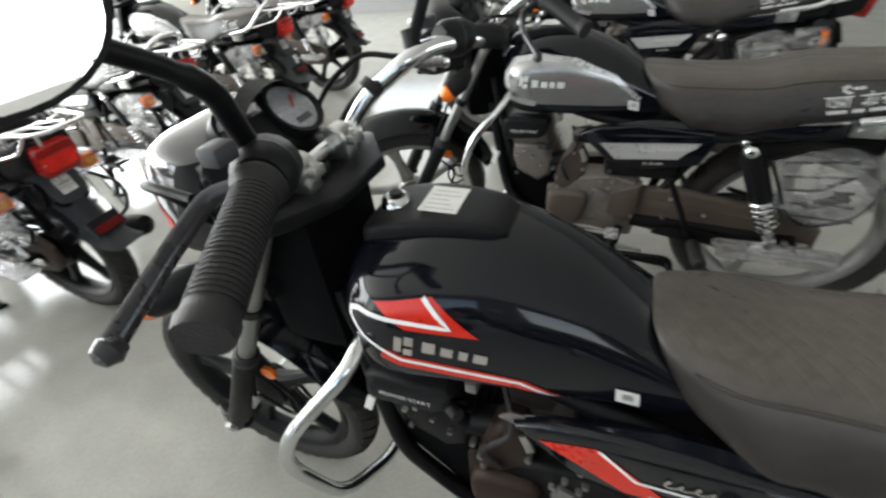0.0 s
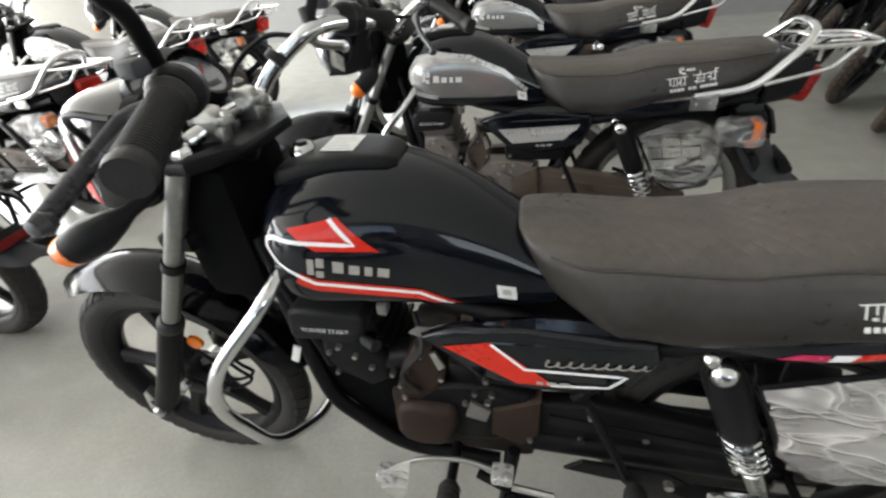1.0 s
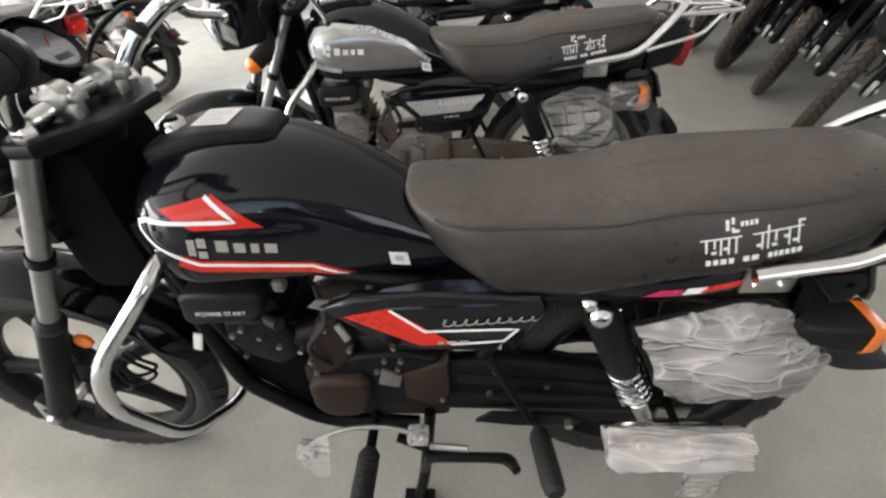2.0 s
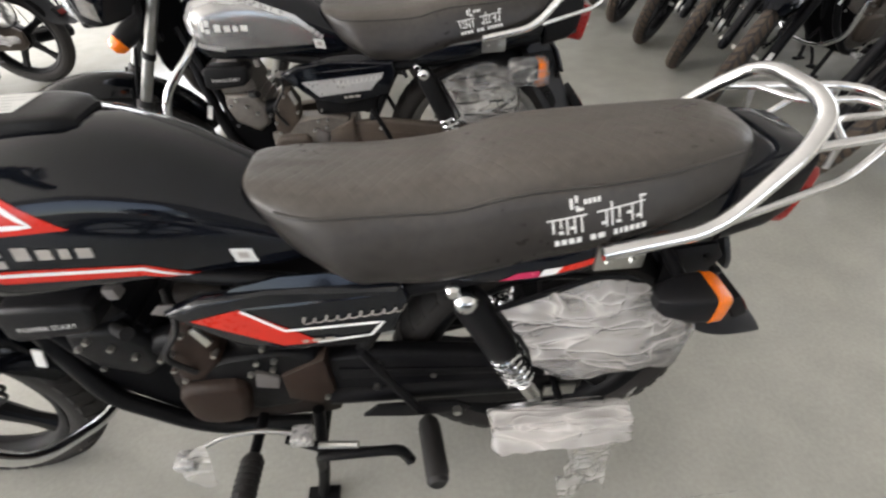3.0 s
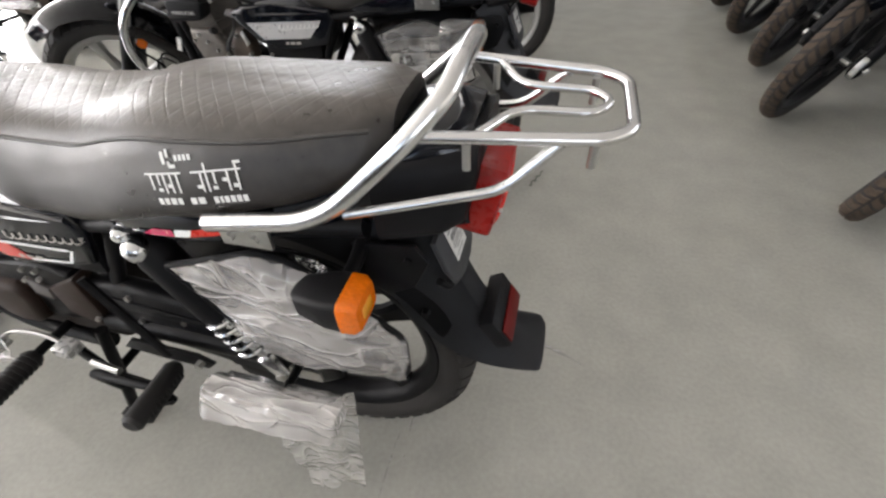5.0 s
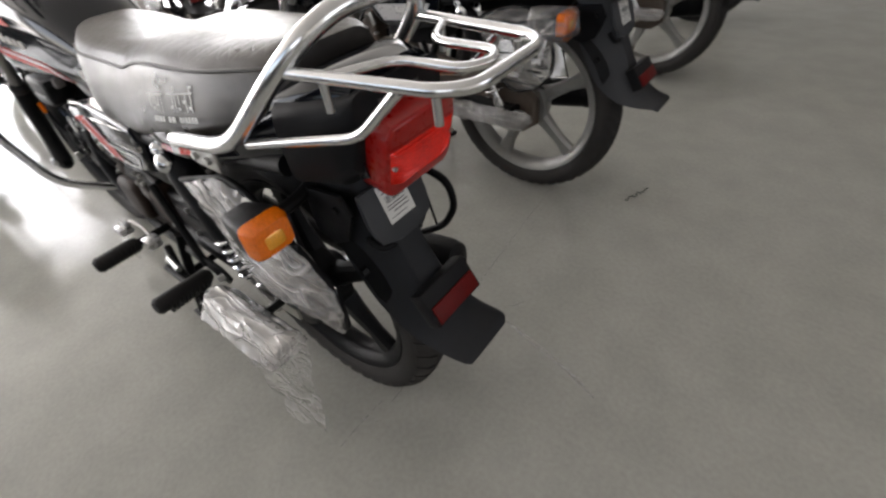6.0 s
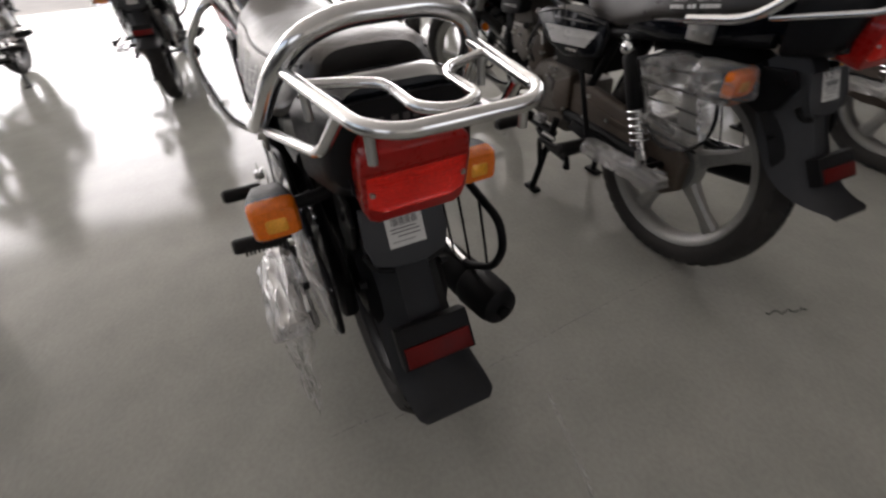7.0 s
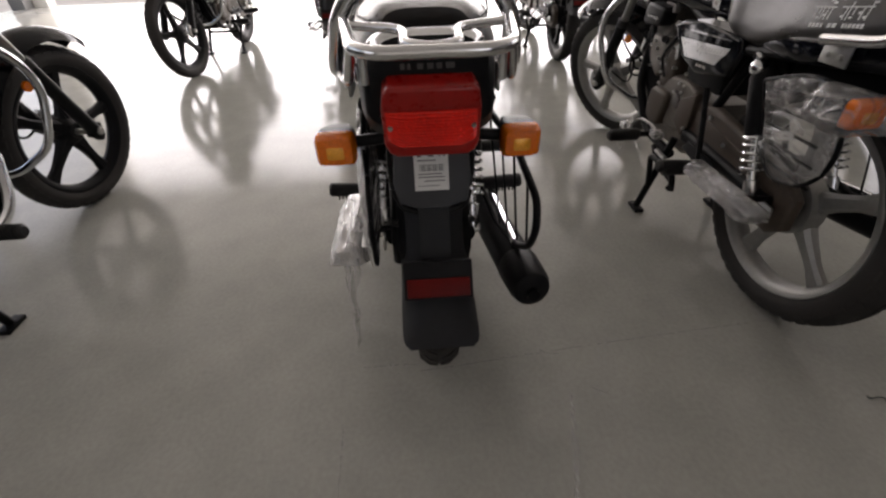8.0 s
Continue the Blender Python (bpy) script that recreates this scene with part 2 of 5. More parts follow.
MIRROR.node_tree.nodes["Principled BSDF"].inputs["Roughness"].default_value = 0.02
MIRROR.node_tree.nodes["Principled BSDF"].inputs["Base Color"].default_value = (0.9, 0.9, 0.9, 1)

# ---- mesh helpers ----
TURN = [Matrix.Identity(4)]


def part(name, bm, material, parent=None, label="", flat=False, sharp=38):
    """Links a bmesh as one mesh object, under a thing or under a part."""
    bm.transform(TURN[0])
    bmesh.ops.recalc_face_normals(bm, faces=bm.faces)
    me = bpy.data.meshes.new(name)
    bm.to_mesh(me)
    bm.free()
    me.materials.append(material)
    if not flat:
        me.polygons.foreach_set("use_smooth", [True] * len(me.polygons))
        me.set_sharp_from_angle(angle=radians(sharp))
    ob = new(name, me)
    ob.parent = parent
    if label:
        tagged(ob, label)
    return ob


def curve_pts(pts, k=5, closed=False):
    """Catmull-Rom through the points."""
    p = [Vector(q) for q in pts]
    n, out = len(p), []
    for i in range(n if closed else n - 1):
        if closed:
            a, b, c, d = p[i - 1], p[i], p[(i + 1) % n], p[(i + 2) % n]
        else:
            b, c = p[i], p[i + 1]
            a, d = p[i - 1] if i else b * 2 - c, p[i + 2] if i + 2 < n else c * 2 - b
        for j in range(k):
            t = j / k
            out.append(0.5 * (2 * b + (c - a) * t + (2 * a - 5 * b + 4 * c - d) * t * t + (3 * b - a - 3 * c + d) * t ** 3))
    if not closed:
        out.append(p[-1])
    return out


def bent(pts, rad=0.03, k=5):
    """A polyline with rounded corners, as a bent pipe has."""
    p = [Vector(q) for q in pts]
    out = [p[0]]
    for a, b, c in zip(p, p[1:], p[2:]):
        u, v = (a - b), (c - b)
        d = min(rad, u.length * 0.45, v.length * 0.45)
        s, e = b + u.normalized() * d, b + v.normalized() * d
        for j in range(k + 1):
            t = j / k
            out.append(s * (1 - t) ** 2 + b * 2 * t * (1 - t) + e * t * t)
    out.append(p[-1])
    return out


def tube_into(bm, pts, r, n=10, closed=False, caps=True, flatten=1.0):
    pts = [Vector(q) for q in pts]
    m = len(pts)
    radii = r if isinstance(r, (list, tuple)) else [r] * m
    up, rings = None, []
    for i, p in enumerate(pts):
        if closed:
            d = (pts[(i + 1) % m] - pts[i - 1]).normalized()
        else:
            d = (pts[min(i + 1, m - 1)] - pts[max(i - 1, 0)]).normalized()
        if up is None:
            up = Vector((0, 0, 1)) if abs(d.z) < 0.9 else Vector((0, 1, 0))
        up = (up - d * up.dot(d)).normalized()
        side = d.cross(up)
        rings.append([bm.verts.new(p + (up * math.sin(6.2832 * j / n) * flatten + side * math.cos(6.2832 * j / n)) * radii[i]) for j in range(n)])
    for i in range(m if closed else m - 1):
        a, b = rings[i], rings[(i + 1) % m]
        for j in range(n):
            bm.faces.new((a[j], a[(j + 1) % n], b[(j + 1) % n], b[j]))
    if caps and not closed:
        bm.faces.new(rings[0][::-1])
        bm.faces.new(rings[-1])
    return bm


def tube(pts, r, n=10, closed=False, flatten=1.0):
    return tube_into(bmesh.new(), pts, r, n, closed, True, flatten)


def loft(rings, closed_ring=True, caps=True):
    bm = bmesh.new()
    rows = [[bm.verts.new(v) for v in ring] for ring in rings]
    n = len(rows[0])
    for a, b in zip(rows, rows[1:]):
        for j in range(n if closed_ring else n - 1):
            bm.faces.new((a[j], a[(j + 1) % n], b[(j + 1) % n], b[j]))
    if caps and closed_ring:
        bm.faces.new(rows[0])
        bm.faces.new(rows[-1])
    return bm


def lathe(profile, centre, n=36, closed=False, axis="y"):
    """Turns (radius, along) pairs about an axis through the centre."""
    bm = bmesh.new()
    c = Vector(centre)
    rows = []
    for i in range(n):
        a = 6.283185 * i / n
        row = []
        for r, h in profile:
            if axis == "y":
                q = (math.cos(a) * r, h, math.sin(a) * r)
            elif axis == "x":
                q = (h, math.cos(a) * r, math.sin(a) * r)
            else:
                q = (math.cos(a) * r, math.sin(a) * r, h)
            row.append(bm.verts.new(c + Vector(q)))
        rows.append(row)
    m = len(profile)
    for i in range(n):
        a, b = rows[i], rows[(i + 1) % n]
        for j in range(m if closed else m - 1):
            bm.faces.new((a[j], a[(j + 1) % m], b[(j + 1) % m], b[j]))
    if not closed:
        for j in (0, m - 1):
            if profile[j][0] > 1e-5:
                bm.faces.new([rows[i][j] for i in range(n)])
    bmesh.ops.remove_doubles(bm, verts=bm.verts, dist=1e-6)
    return bm


def box_into(bm, lo, hi, bevel=0.0, m=None):
    v = bmesh.ops.create_cube(bm, size=1.0)["verts"]
    lo, hi = Vector(lo), Vector(hi)
    bmesh.ops.scale(bm, vec=hi - lo, verts=v)
    bmesh.ops.translate(bm, vec=(lo + hi) / 2, verts=v)
    if bevel:
        es = list({e for q in v for e in q.link_edges})
        g = bmesh.ops.bevel(bm, geom=es, offset=bevel, segments=2, affect="EDGES", profile=0.6)
        v = list({q for f in g["faces"] for q in f.verts} | {q for q in v if q.is_valid})
    if m is not None:
        bmesh.ops.transform(bm, matrix=m, verts=v)
    return bm


def box(lo, hi, bevel=0.0, m=None):
    return box_into(bmesh.new(), lo, hi, bevel, m)


def slab(poly, y0, y1, bevel=0.004, axis="y", seg=2):
    """A polygon in (x, z) (or (x, y), (y, z)) pulled out along the axis, with rounded rims."""
    bm = bmesh.new()

    def place(a, b, h):
        return {"y": (a, h, b), "z": (a, b, h), "x": (h, a, b)}[axis]
    lo = [bm.verts.new(place(a, b, y0)) for a, b in poly]
    hi = [bm.verts.new(place(a, b, y1)) for a, b in poly]
    n = len(poly)
    bm.faces.new(lo)
    bm.faces.new(hi[::-1])
    for i in range(n):
        bm.faces.new((lo[i], hi[i], hi[(i + 1) % n], lo[(i + 1) % n]))
    if bevel:
        es = [e for e in bm.edges if (e.verts[0] in lo) == (e.verts[1] in lo)]
        bmesh.ops.bevel(bm, geom=es, offset=bevel, segments=seg, affect="EDGES", profile=0.5)
    return bm


def interp(table, x):
    """Smooth interpolation in rows of (x, value, ...)."""
    if x <= table[0][0]:
        return table[0][1:]
    for a, b in zip(table, table[1:]):
        if x <= b[0]:
            t = (x - a[0]) / (b[0] - a[0])
            return tuple(p + (q - p) * t for p, q in zip(a[1:], b[1:]))
    return table[-1][1:]


def smooth_table(rows, k=4):
    n = len(rows[0])
    if n == 3:
        return [tuple(v) for v in curve_pts(rows, k)]
    a = curve_pts([r[:3] for r in rows], k)
    b = curve_pts([(r[0], *(list(r[3:]) + [0, 0])[:2]) for r in rows], k)
    return [tuple(p) + tuple(q)[1:1 + n - 3] for p, q in zip(a, b)]


def ring(x, w, zb, zt, n=28, e=2.6, lift=0.0):
    """A rounded cross-section at x: half-width w, from zb to zt; lift moves the widest place up."""
    out = []
    zc, hh = (zb + zt) / 2, (zt - zb) / 2
    for j in range(n):
        a = 6.283185 * j / n
        c, s = math.cos(a), math.sin(a)
        y = w * math.copysign(abs(c) ** (2 / e), c)
        z = hh * math.copysign(abs(s) ** (2 / e), s)
        out.append(Vector((x, y * (1 + lift * z / max(hh, 1e-6) * 0.15), zc + z)))
    return out


def surface_of(ob):
    from mathutils.bvhtree import BVHTree
    me = ob.data
    return BVHTree.FromPolygons([v.co.copy() for v in me.vertices], [tuple(p.vertices) for p in me.polygons])


def laid(bvh, x, z, side=-1, off=0.0012, far=0.5):
    hit = bvh.ray_cast(Vector((x, side * far, z)), Vector((0, -side, 0)))
    if hit[0] is None:
        hit = bvh.find_nearest(Vector((x, side * 0.14, z)))
    return hit[0] + Vector((0, side * off, 0))


def stripe(bvh, pts, width, side=-1, off=0.0012, bm=None):
    """A strip of the given width along (x, z) points, laid on a surface."""
    bm = bm or bmesh.new()
    p = []
    for a, b in zip(pts, pts[1:]):
        d = Vector((b[0] - a[0], b[1] - a[1]))
        m = max(2, int(d.length / 0.012))
        p += [(Vector(a) + d * (i / m)) for i in range(m)]
    p.append(Vector(pts[-1]))
    last = None
    for i, q in enumerate(p):
        d = (p[min(i + 1, len(p) - 1)] - p[max(i - 1, 0)]).normalized()
        nrm = Vector((-d.y, d.x)) * (width / 2)
        row = [bm.verts.new(laid(bvh, *(q + nrm * s), side, off)) for s in (-1, 0, 1)]
        if last:
            for j in (0, 1):
                bm.faces.new((last[j], last[j + 1], row[j + 1], row[j]))
        last = row
    return bm


def patch(bvh, a, b, c, d, side=-1, off=0.001, m=10, n=6, bm=None):
    """A four-cornered patch (x, z corners in turn), laid on a surface."""
    bm = bm or bmesh.new()
    a, b, c, d = Vector(a), Vector(b), Vector(c), Vector(d)
    rows = []
    for i in range(m + 1):
        u = i / m
        rows.append([bm.verts.new(laid(bvh, *((a * (1 - u) + b * u) * (1 - j / n) + (d * (1 - u) + c * u) * (j / n)), side, off)) for j in range(n + 1)])
    for i in range(m):
        for j in range(n):
            bm.faces.new((rows[i][j], rows[i + 1][j], rows[i + 1][j + 1], rows[i][j + 1]))
    return bm


def thick(bm, t):
    """Gives a sheet a thickness."""
    bmesh.ops.solidify(bm, geom=bm.faces[:], thickness=t)
    return bm


# ---- the room ----
def wall(name, lo, hi, holes, axis, material=WALL):
    """A wall with openings: holes as (from, to, z0, z1) along it."""
    bm = bmesh.new()
    i = 0 if axis == "x" else 1
    cuts = sorted({lo[i], hi[i], *[h[0] for h in holes], *[h[1] for h in holes]})
    for a, b in zip(cuts, cuts[1:]):
        mid = (a + b) / 2
        spans = [(lo[2], hi[2])]
        for h in holes:
            if h[0] < mid < h[1]:
                spans = [(lo[2], h[2]), (h[3], hi[2])]
        for z0, z1 in spans:
            if z1 - z0 > 0.001:
                p, q = list(lo), list(hi)
                p[i], q[i], p[2], q[2] = a, b, z0, z1
                box_into(bm, p, q)
    return tagged(part(name, bm, material, flat=True), "showroom wall coloured dark to dim its reflections" if material is WALL_DIMMED else "off-white painted showroom wall", "wall", kind="structure")


floor = tagged(part("floor", box((-7.3, -5.8, -0.12), (7.2, 6.2, 0.0)), FLOOR, flat=True), "polished grey-green cement floor with soft reflections", "floor", kind="structure")
tagged(part("ceiling", box((-7.3, -5.8, 3.4), (7.2, 6.2, 3.55)), CEIL, flat=True), "plain white showroom ceiling", "ceiling", kind="structure")
wall("wall_west", (-7.3, -5.8, 0), (-7.1, 6.2, 3.4), [(-5.4, 4.8, 0.0, 3.1)], "y")
wall("wall_east", (7.0, -5.8, 0), (7.2, 6.2, 3.4), [(1.5, 5.3, 0.9, 2.9)], "y")
# the north opening is unseen, cut only for the added fill
wall("wall_north", (-7.1, 6.0, 0), (7.0, 6.2, 3.4), [(-4.6, -2.2, 1.0, 2.8)], "x", WALL_DIMMED)
# both high south openings are invented to go with the fill lamps
wall("wall_south", (-7.1, -5.8, 0), (7.0, -5.6, 3.4), [(-6.9, -4.7, 0.0, 2.9), (-4.5, 0.1, 1.0, 2.8), (1.6, 4.8, 1.0, 2.8)], "x", WALL_DIMMED)
ground = part("ground", box((-120, -120, -0.3), (120, 120, -0.13)), mat("pale_ground", (0.4, 0.38, 0.34), 0.9, var=0.2, scale=1), flat=True)
tagged(ground, "pale sunlit ground outside the showroom", "ground", kind="structure")

# ---- motorcycles ----
def seat_material():
    m = SEAT.copy()
    m.name = "quilted_seat_vinyl"
    n, l = m.node_tree.nodes, m.node_tree.links
    p = n["Principled BSDF"]
    tc = n.new("ShaderNodeTexCoord")
    heights = []
    for ang in (38, -38):
        mp = n.new("ShaderNodeMapping")
        mp.inputs["Rotation"].default_value = (0, 0, radians(ang))
        l.new(tc.outputs["Object"], mp.inputs[0])
        w = n.new("ShaderNodeTexWave")
        w.wave_profile = "TRI"
        w.inputs["Scale"].default_value, w.inputs["Distortion"].default_value = 18.0, 0.0
        l.new(mp.outputs[0], w.inputs[0])
        pw = n.new("ShaderNodeMath")
        pw.operation = "POWER"
        pw.inputs[1].default_value = 7
        l.new(w.outputs[1], pw.inputs[0])
        heights.append(pw.outputs[0])
    mx = n.new("ShaderNodeMath")
    mx.operation = "MAXIMUM"
    l.new(heights[0], mx.inputs[0])
    l.new(heights[1], mx.inputs[1])
    b = n.new("ShaderNodeBump")
    b.invert = True
    b.inputs["Strength"].default_value, b.inputs["Distance"].default_value = 0.20, 0.0022
    geo = n.new("ShaderNodeNewGeometry")
    sep = n.new("ShaderNodeSeparateXYZ")
    l.new(geo.outputs["Normal"], sep.inputs[0])
    flat = n.new("ShaderNodeMapRange")
    flat.inputs[1].default_value, flat.inputs[2].default_value = 0.72, 0.9
    l.new(sep.outputs[2], flat.inputs[0])
    mul = n.new("ShaderNodeMath")
    mul.operation = "MULTIPLY"
    l.new(mx.outputs[0], mul.inputs[0])
    l.new(flat.outputs[0], mul.inputs[1])
    l.new(mul.outputs[0], b.inputs["Height"])
    fold_map = n.new("ShaderNodeMapping")
    fold_map.inputs["Scale"].default_value = (5.0, 13.0, 9.0)
    fold_map.inputs["Rotation"].default_value = (0, 0, radians(24))
    l.new(tc.outputs["Object"], fold_map.inputs[0])
    folds = n.new("ShaderNodeTexNoise")
    folds.inputs["Scale"].default_value, folds.inputs["Detail"].default_value = 1.0, 2
    l.new(fold_map.outputs[0], folds.inputs[0])
    wave = n.new("ShaderNodeBump")
    wave.inputs["Strength"].default_value, wave.inputs["Distance"].default_value = 0.3, 0.03
    l.new(folds.outputs[0], wave.inputs["Height"])
    old = p.inputs["Normal"].links[0].from_socket
    l.new(old, wave.inputs["Normal"])
    l.new(wave.outputs[0], b.inputs["Normal"])
    l.new(b.outputs[0], p.inputs["Normal"])
    return m


SEAT_TOP = seat_material()
AXLE = -1.21
RAKE = Vector((0.4875, 0, 0.873))
HEAD = Vector((-0.845, 0, 0.90))


def steering(deg):
    return Matrix.Translation(HEAD) @ Matrix.Rotation(radians(deg), 4, RAKE) @ Matrix.Translation(-HEAD)


def wheel(parent, cx, width, tyre, rim_mat, name="wheel", drum=0.07, dark_spokes=False):
    """A tyre with tread blocks on a five-spoke alloy rim with hub and brake drum."""
    w, c = width / 2, (cx, 0, 0.30)
    prof = [(0.232, -w * 0.55), (0.248, -w * 0.92), (0.266, -w), (0.284, -w * 0.86), (0.295, -w * 0.5), (0.2985, 0),
            (0.295, w * 0.5), (0.284, w * 0.86), (0.266, w), (0.248, w * 0.92), (0.232, w * 0.55)]
    ob = part(name, lathe(prof, c, 64, closed=True), TYRE, parent, "black rubber tyre on a five-spoke alloy rim")
    bm = bmesh.new()
    for i in range(44):
        a0 = 6.283185 * i / 44
        for s in (-1, 1):
            pts = []
            for u, da, r in ((0.08, 0.0, 0.2975), (0.5, 0.045, 0.2945), (0.93, 0.085, 0.279)):
                for dd in (0.0, 0.092):
                    a = a0 + da + dd + (0.07 if s > 0 else 0)
                    pts.append([(math.cos(a) * q, s * w * u, math.sin(a) * q) for q in (r - 0.002, r + 0.0045)])
            v = [[bm.verts.new(Vector(c) + Vector(q)) for q in pr] for pr in pts]
            for k in (0, 2):
                a, b, d, e = v[k], v[k + 1], v[k + 3], v[k + 2]
                bm.faces.new((a[1], b[1], d[1], e[1]))
                bm.faces.new((a[0], a[1], e[1], e[0]))
                bm.faces.new((b[0], d[0], d[1], b[1]))
            bm.faces.new((v[0][0], v[1][0], v[1][1], v[0][1]))
            bm.faces.new((v[4][0], v[4][1], v[5][1], v[5][0]))
    part("tread", bm, tyre, ob)
    rp = [(0.240, -w * 0.62), (0.236, -w * 0.74), (0.226, -w * 0.70), (0.212, -w * 0.42), (0.206, 0), (0.212, w * 0.42), (0.226, w * 0.70), (0.236, w * 0.74), (0.240, w * 0.62), (0.224, 0)]
    part("rim", lathe(rp, c, 64, closed=True), rim_mat, ob)
    hub = [(0.0, -w * 1.05), (0.028, -w * 1.05), (0.045, -w * 0.9), (drum, -w * 0.8), (drum, w * 0.2), (0.05, w * 0.5), (0.03, w * 1.0), (0.0, w * 1.0)]
    part("hub", lathe(hub, c, 32), rim_mat, ob)
    for i in range(5):
        a = 6.283185 * i / 5 + 0.5
        d, t = Vector((math.cos(a), 0, math.sin(a))), Vector((-math.sin(a), 0, math.cos(a)))
        bm = bmesh.new()
        rows = []
        for r, hw, hy in ((0.045, 0.030, 0.022), (0.10, 0.020, 0.017), (0.16, 0.017, 0.013), (0.213, 0.026, 0.014)):
            o = Vector(c) + d * r
            rows.append([bm.verts.new(o + t * (hw * sx) + Vector((0, hy * sy, 0))) for sx, sy in ((-1, -0.5), (-0.6, -1), (0.6, -1), (1, -0.5), (1, 0.5), (0.6, 1), (-0.6, 1), (-1, 0.5))])
        for p, q in zip(rows, rows[1:]):
            for j in range(8):
                bm.faces.new((p[j], p[(j + 1) % 8], q[(j + 1) % 8], q[j]))
        bm.faces.new(rows[0])
        bm.faces.new(rows[-1])
        part("spoke", bm, rim_mat, ob)
    part("axle_nut", lathe([(0.0, -w - 0.035), (0.012, -w - 0.035), (0.012, w + 0.035), (0.0, w + 0.035)], c, 6), STEEL, ob)
    return ob


def fender_arc(cx, r, a0, a1, half, drop, n=22, thickness=0.003):
    """A mudguard: an arched strip round a wheel's axle, between two angles."""
    bm = bmesh.new()
    rows = []
    for i in range(n + 1):
        t = i / n
        a = radians(a0 + (a1 - a0) * t)
        taper = half * min(1.0, 0.55 + 3.5 * min(t, 1 - t))
        row = []
        for j in range(9):
            u = j / 4 - 1
            rr = r - drop * abs(u) ** 2.4
            row.append(bm.verts.new((cx + math.cos(a) * rr, taper * u, 0.30 + math.sin(a) * rr)))
        rows.append(row)
    for a, b in zip(rows, rows[1:]):
        for j in range(8):
            bm.faces.new((a[j], a[j + 1], b[j + 1], b[j]))
    return thick(bm, thickness)


def bars(bvh, x0, z0, x1, z1, rows, side=-1, off=0.0016):
    """Plain printed bars standing for writing: rows of (t0, t1, low, high) along the line from (x0, z0) to (x1, z1)."""
    bm = bmesh.new()
    d = Vector((x1 - x0, z1 - z0))
    nrm = Vector((-d.y, d.x)).normalized()
    for t0, t1, lo, hi in rows:
        a, b = Vector((x0, z0)) + d * t0, Vector((x0, z0)) + d * t1
        patch(bvh, a + nrm * lo, b + nrm * lo, b + nrm * hi, a + nrm * hi, side, off, 3, 2, bm)
    return bm


def flourish(bvh, x0, z0, x1, z1, side):
    """A plain wavy stroke along a line, standing for a script mark."""
    pts = []
    for i in range(121):
        t = i / 120
        tall = 1.0 + 1.3 * math.exp(-((t - 0.05) / 0.05) ** 2) + 1.2 * math.exp(-((t - 0.27) / 0.03) ** 2) + 1.2 * math.exp(-((t - 0.60) / 0.03) ** 2)
        up = 0.0052 * math.sin(t * 58) * (tall if math.sin(t * 58) > 0 else 1.0)
        pts.append((x0 + (x1 - x0) * t + 0.0042 * math.cos(t * 58) + 0.45 * up, z0 + (z1 - z0) * t + up))
    bm = bmesh.new()
    last = None
    for i, q in enumerate(pts):
        a, c = Vector(pts[max(0, i - 1)]), Vector(pts[min(120, i + 1)])
        d = (c - a).normalized()
        nrm = Vector((-d.y, d.x)) * 0.0014
        row = [bm.verts.new(laid(bvh, *(Vector(q) + nrm * k), side, 0.002)) for k in (-1, 1)]
        if last:
            bm.faces.new((last[0], last[1], row[1], row[0]))
        last = row
    return bm


def crumpled(poly, y, depth, seed, nx=26, nz=20, bulge=0.02):
    """A creased film bag round a flat thing: two sheets over a polygon in (x, z), puffed and wrinkled."""
    xs, zs = [p[0] for p in poly], [p[1] for p in poly]
    cx, cz = sum(xs) / len(xs), sum(zs) / len(zs)
    bm = bmesh.new()
    n = 64
    edge = []
    per = [Vector(p) for p in poly]
    m = len(per)
    for i in range(n):
        t = i / n * m
        k = int(t)
        edge.append(per[k] * (1 - (t - k)) + per[(k + 1) % m] * (t - k))
    for s in (-1, 1):
        rows = []
        for k in range(12):
            f = 1 - k / 12
            row = []
            for i, e in enumerate(edge):
                q = Vector((cx, cz)) + (e - Vector((cx, cz))) * f
                w = noise.noise(Vector((q.x * 6 + seed, s * 3.1, q.y * 17 + q.x * 9))) * 0.8 + noise.noise(Vector((q.x * 14 - q.y * 20, s * 5 + seed, q.y * 22))) * 0.25
                yy = y + s * (depth * (1 - f ** 3) + 0.004) + w * 0.014
                jag = 0.012 * noise.noise(Vector((i * 0.9, seed, 0.3)))
                row.append(bm.verts.new((q.x + jag * f, yy, q.y + jag * f)))
            rows.append(row)
        tip = bm.verts.new((cx, y + s * (depth + 0.004), cz))
        for a, b in zip(rows, rows[1:]):
            for j in range(n):
                bm.faces.new((a[j], a[(j + 1) % n], b[(j + 1) % n], b[j]))
        for j in range(n):
            bm.faces.new((rows[-1][j], rows[-1][(j + 1) % n], tip))
    bmesh.ops.remove_doubles(bm, verts=bm.verts, dist=0.0015)
    return bm


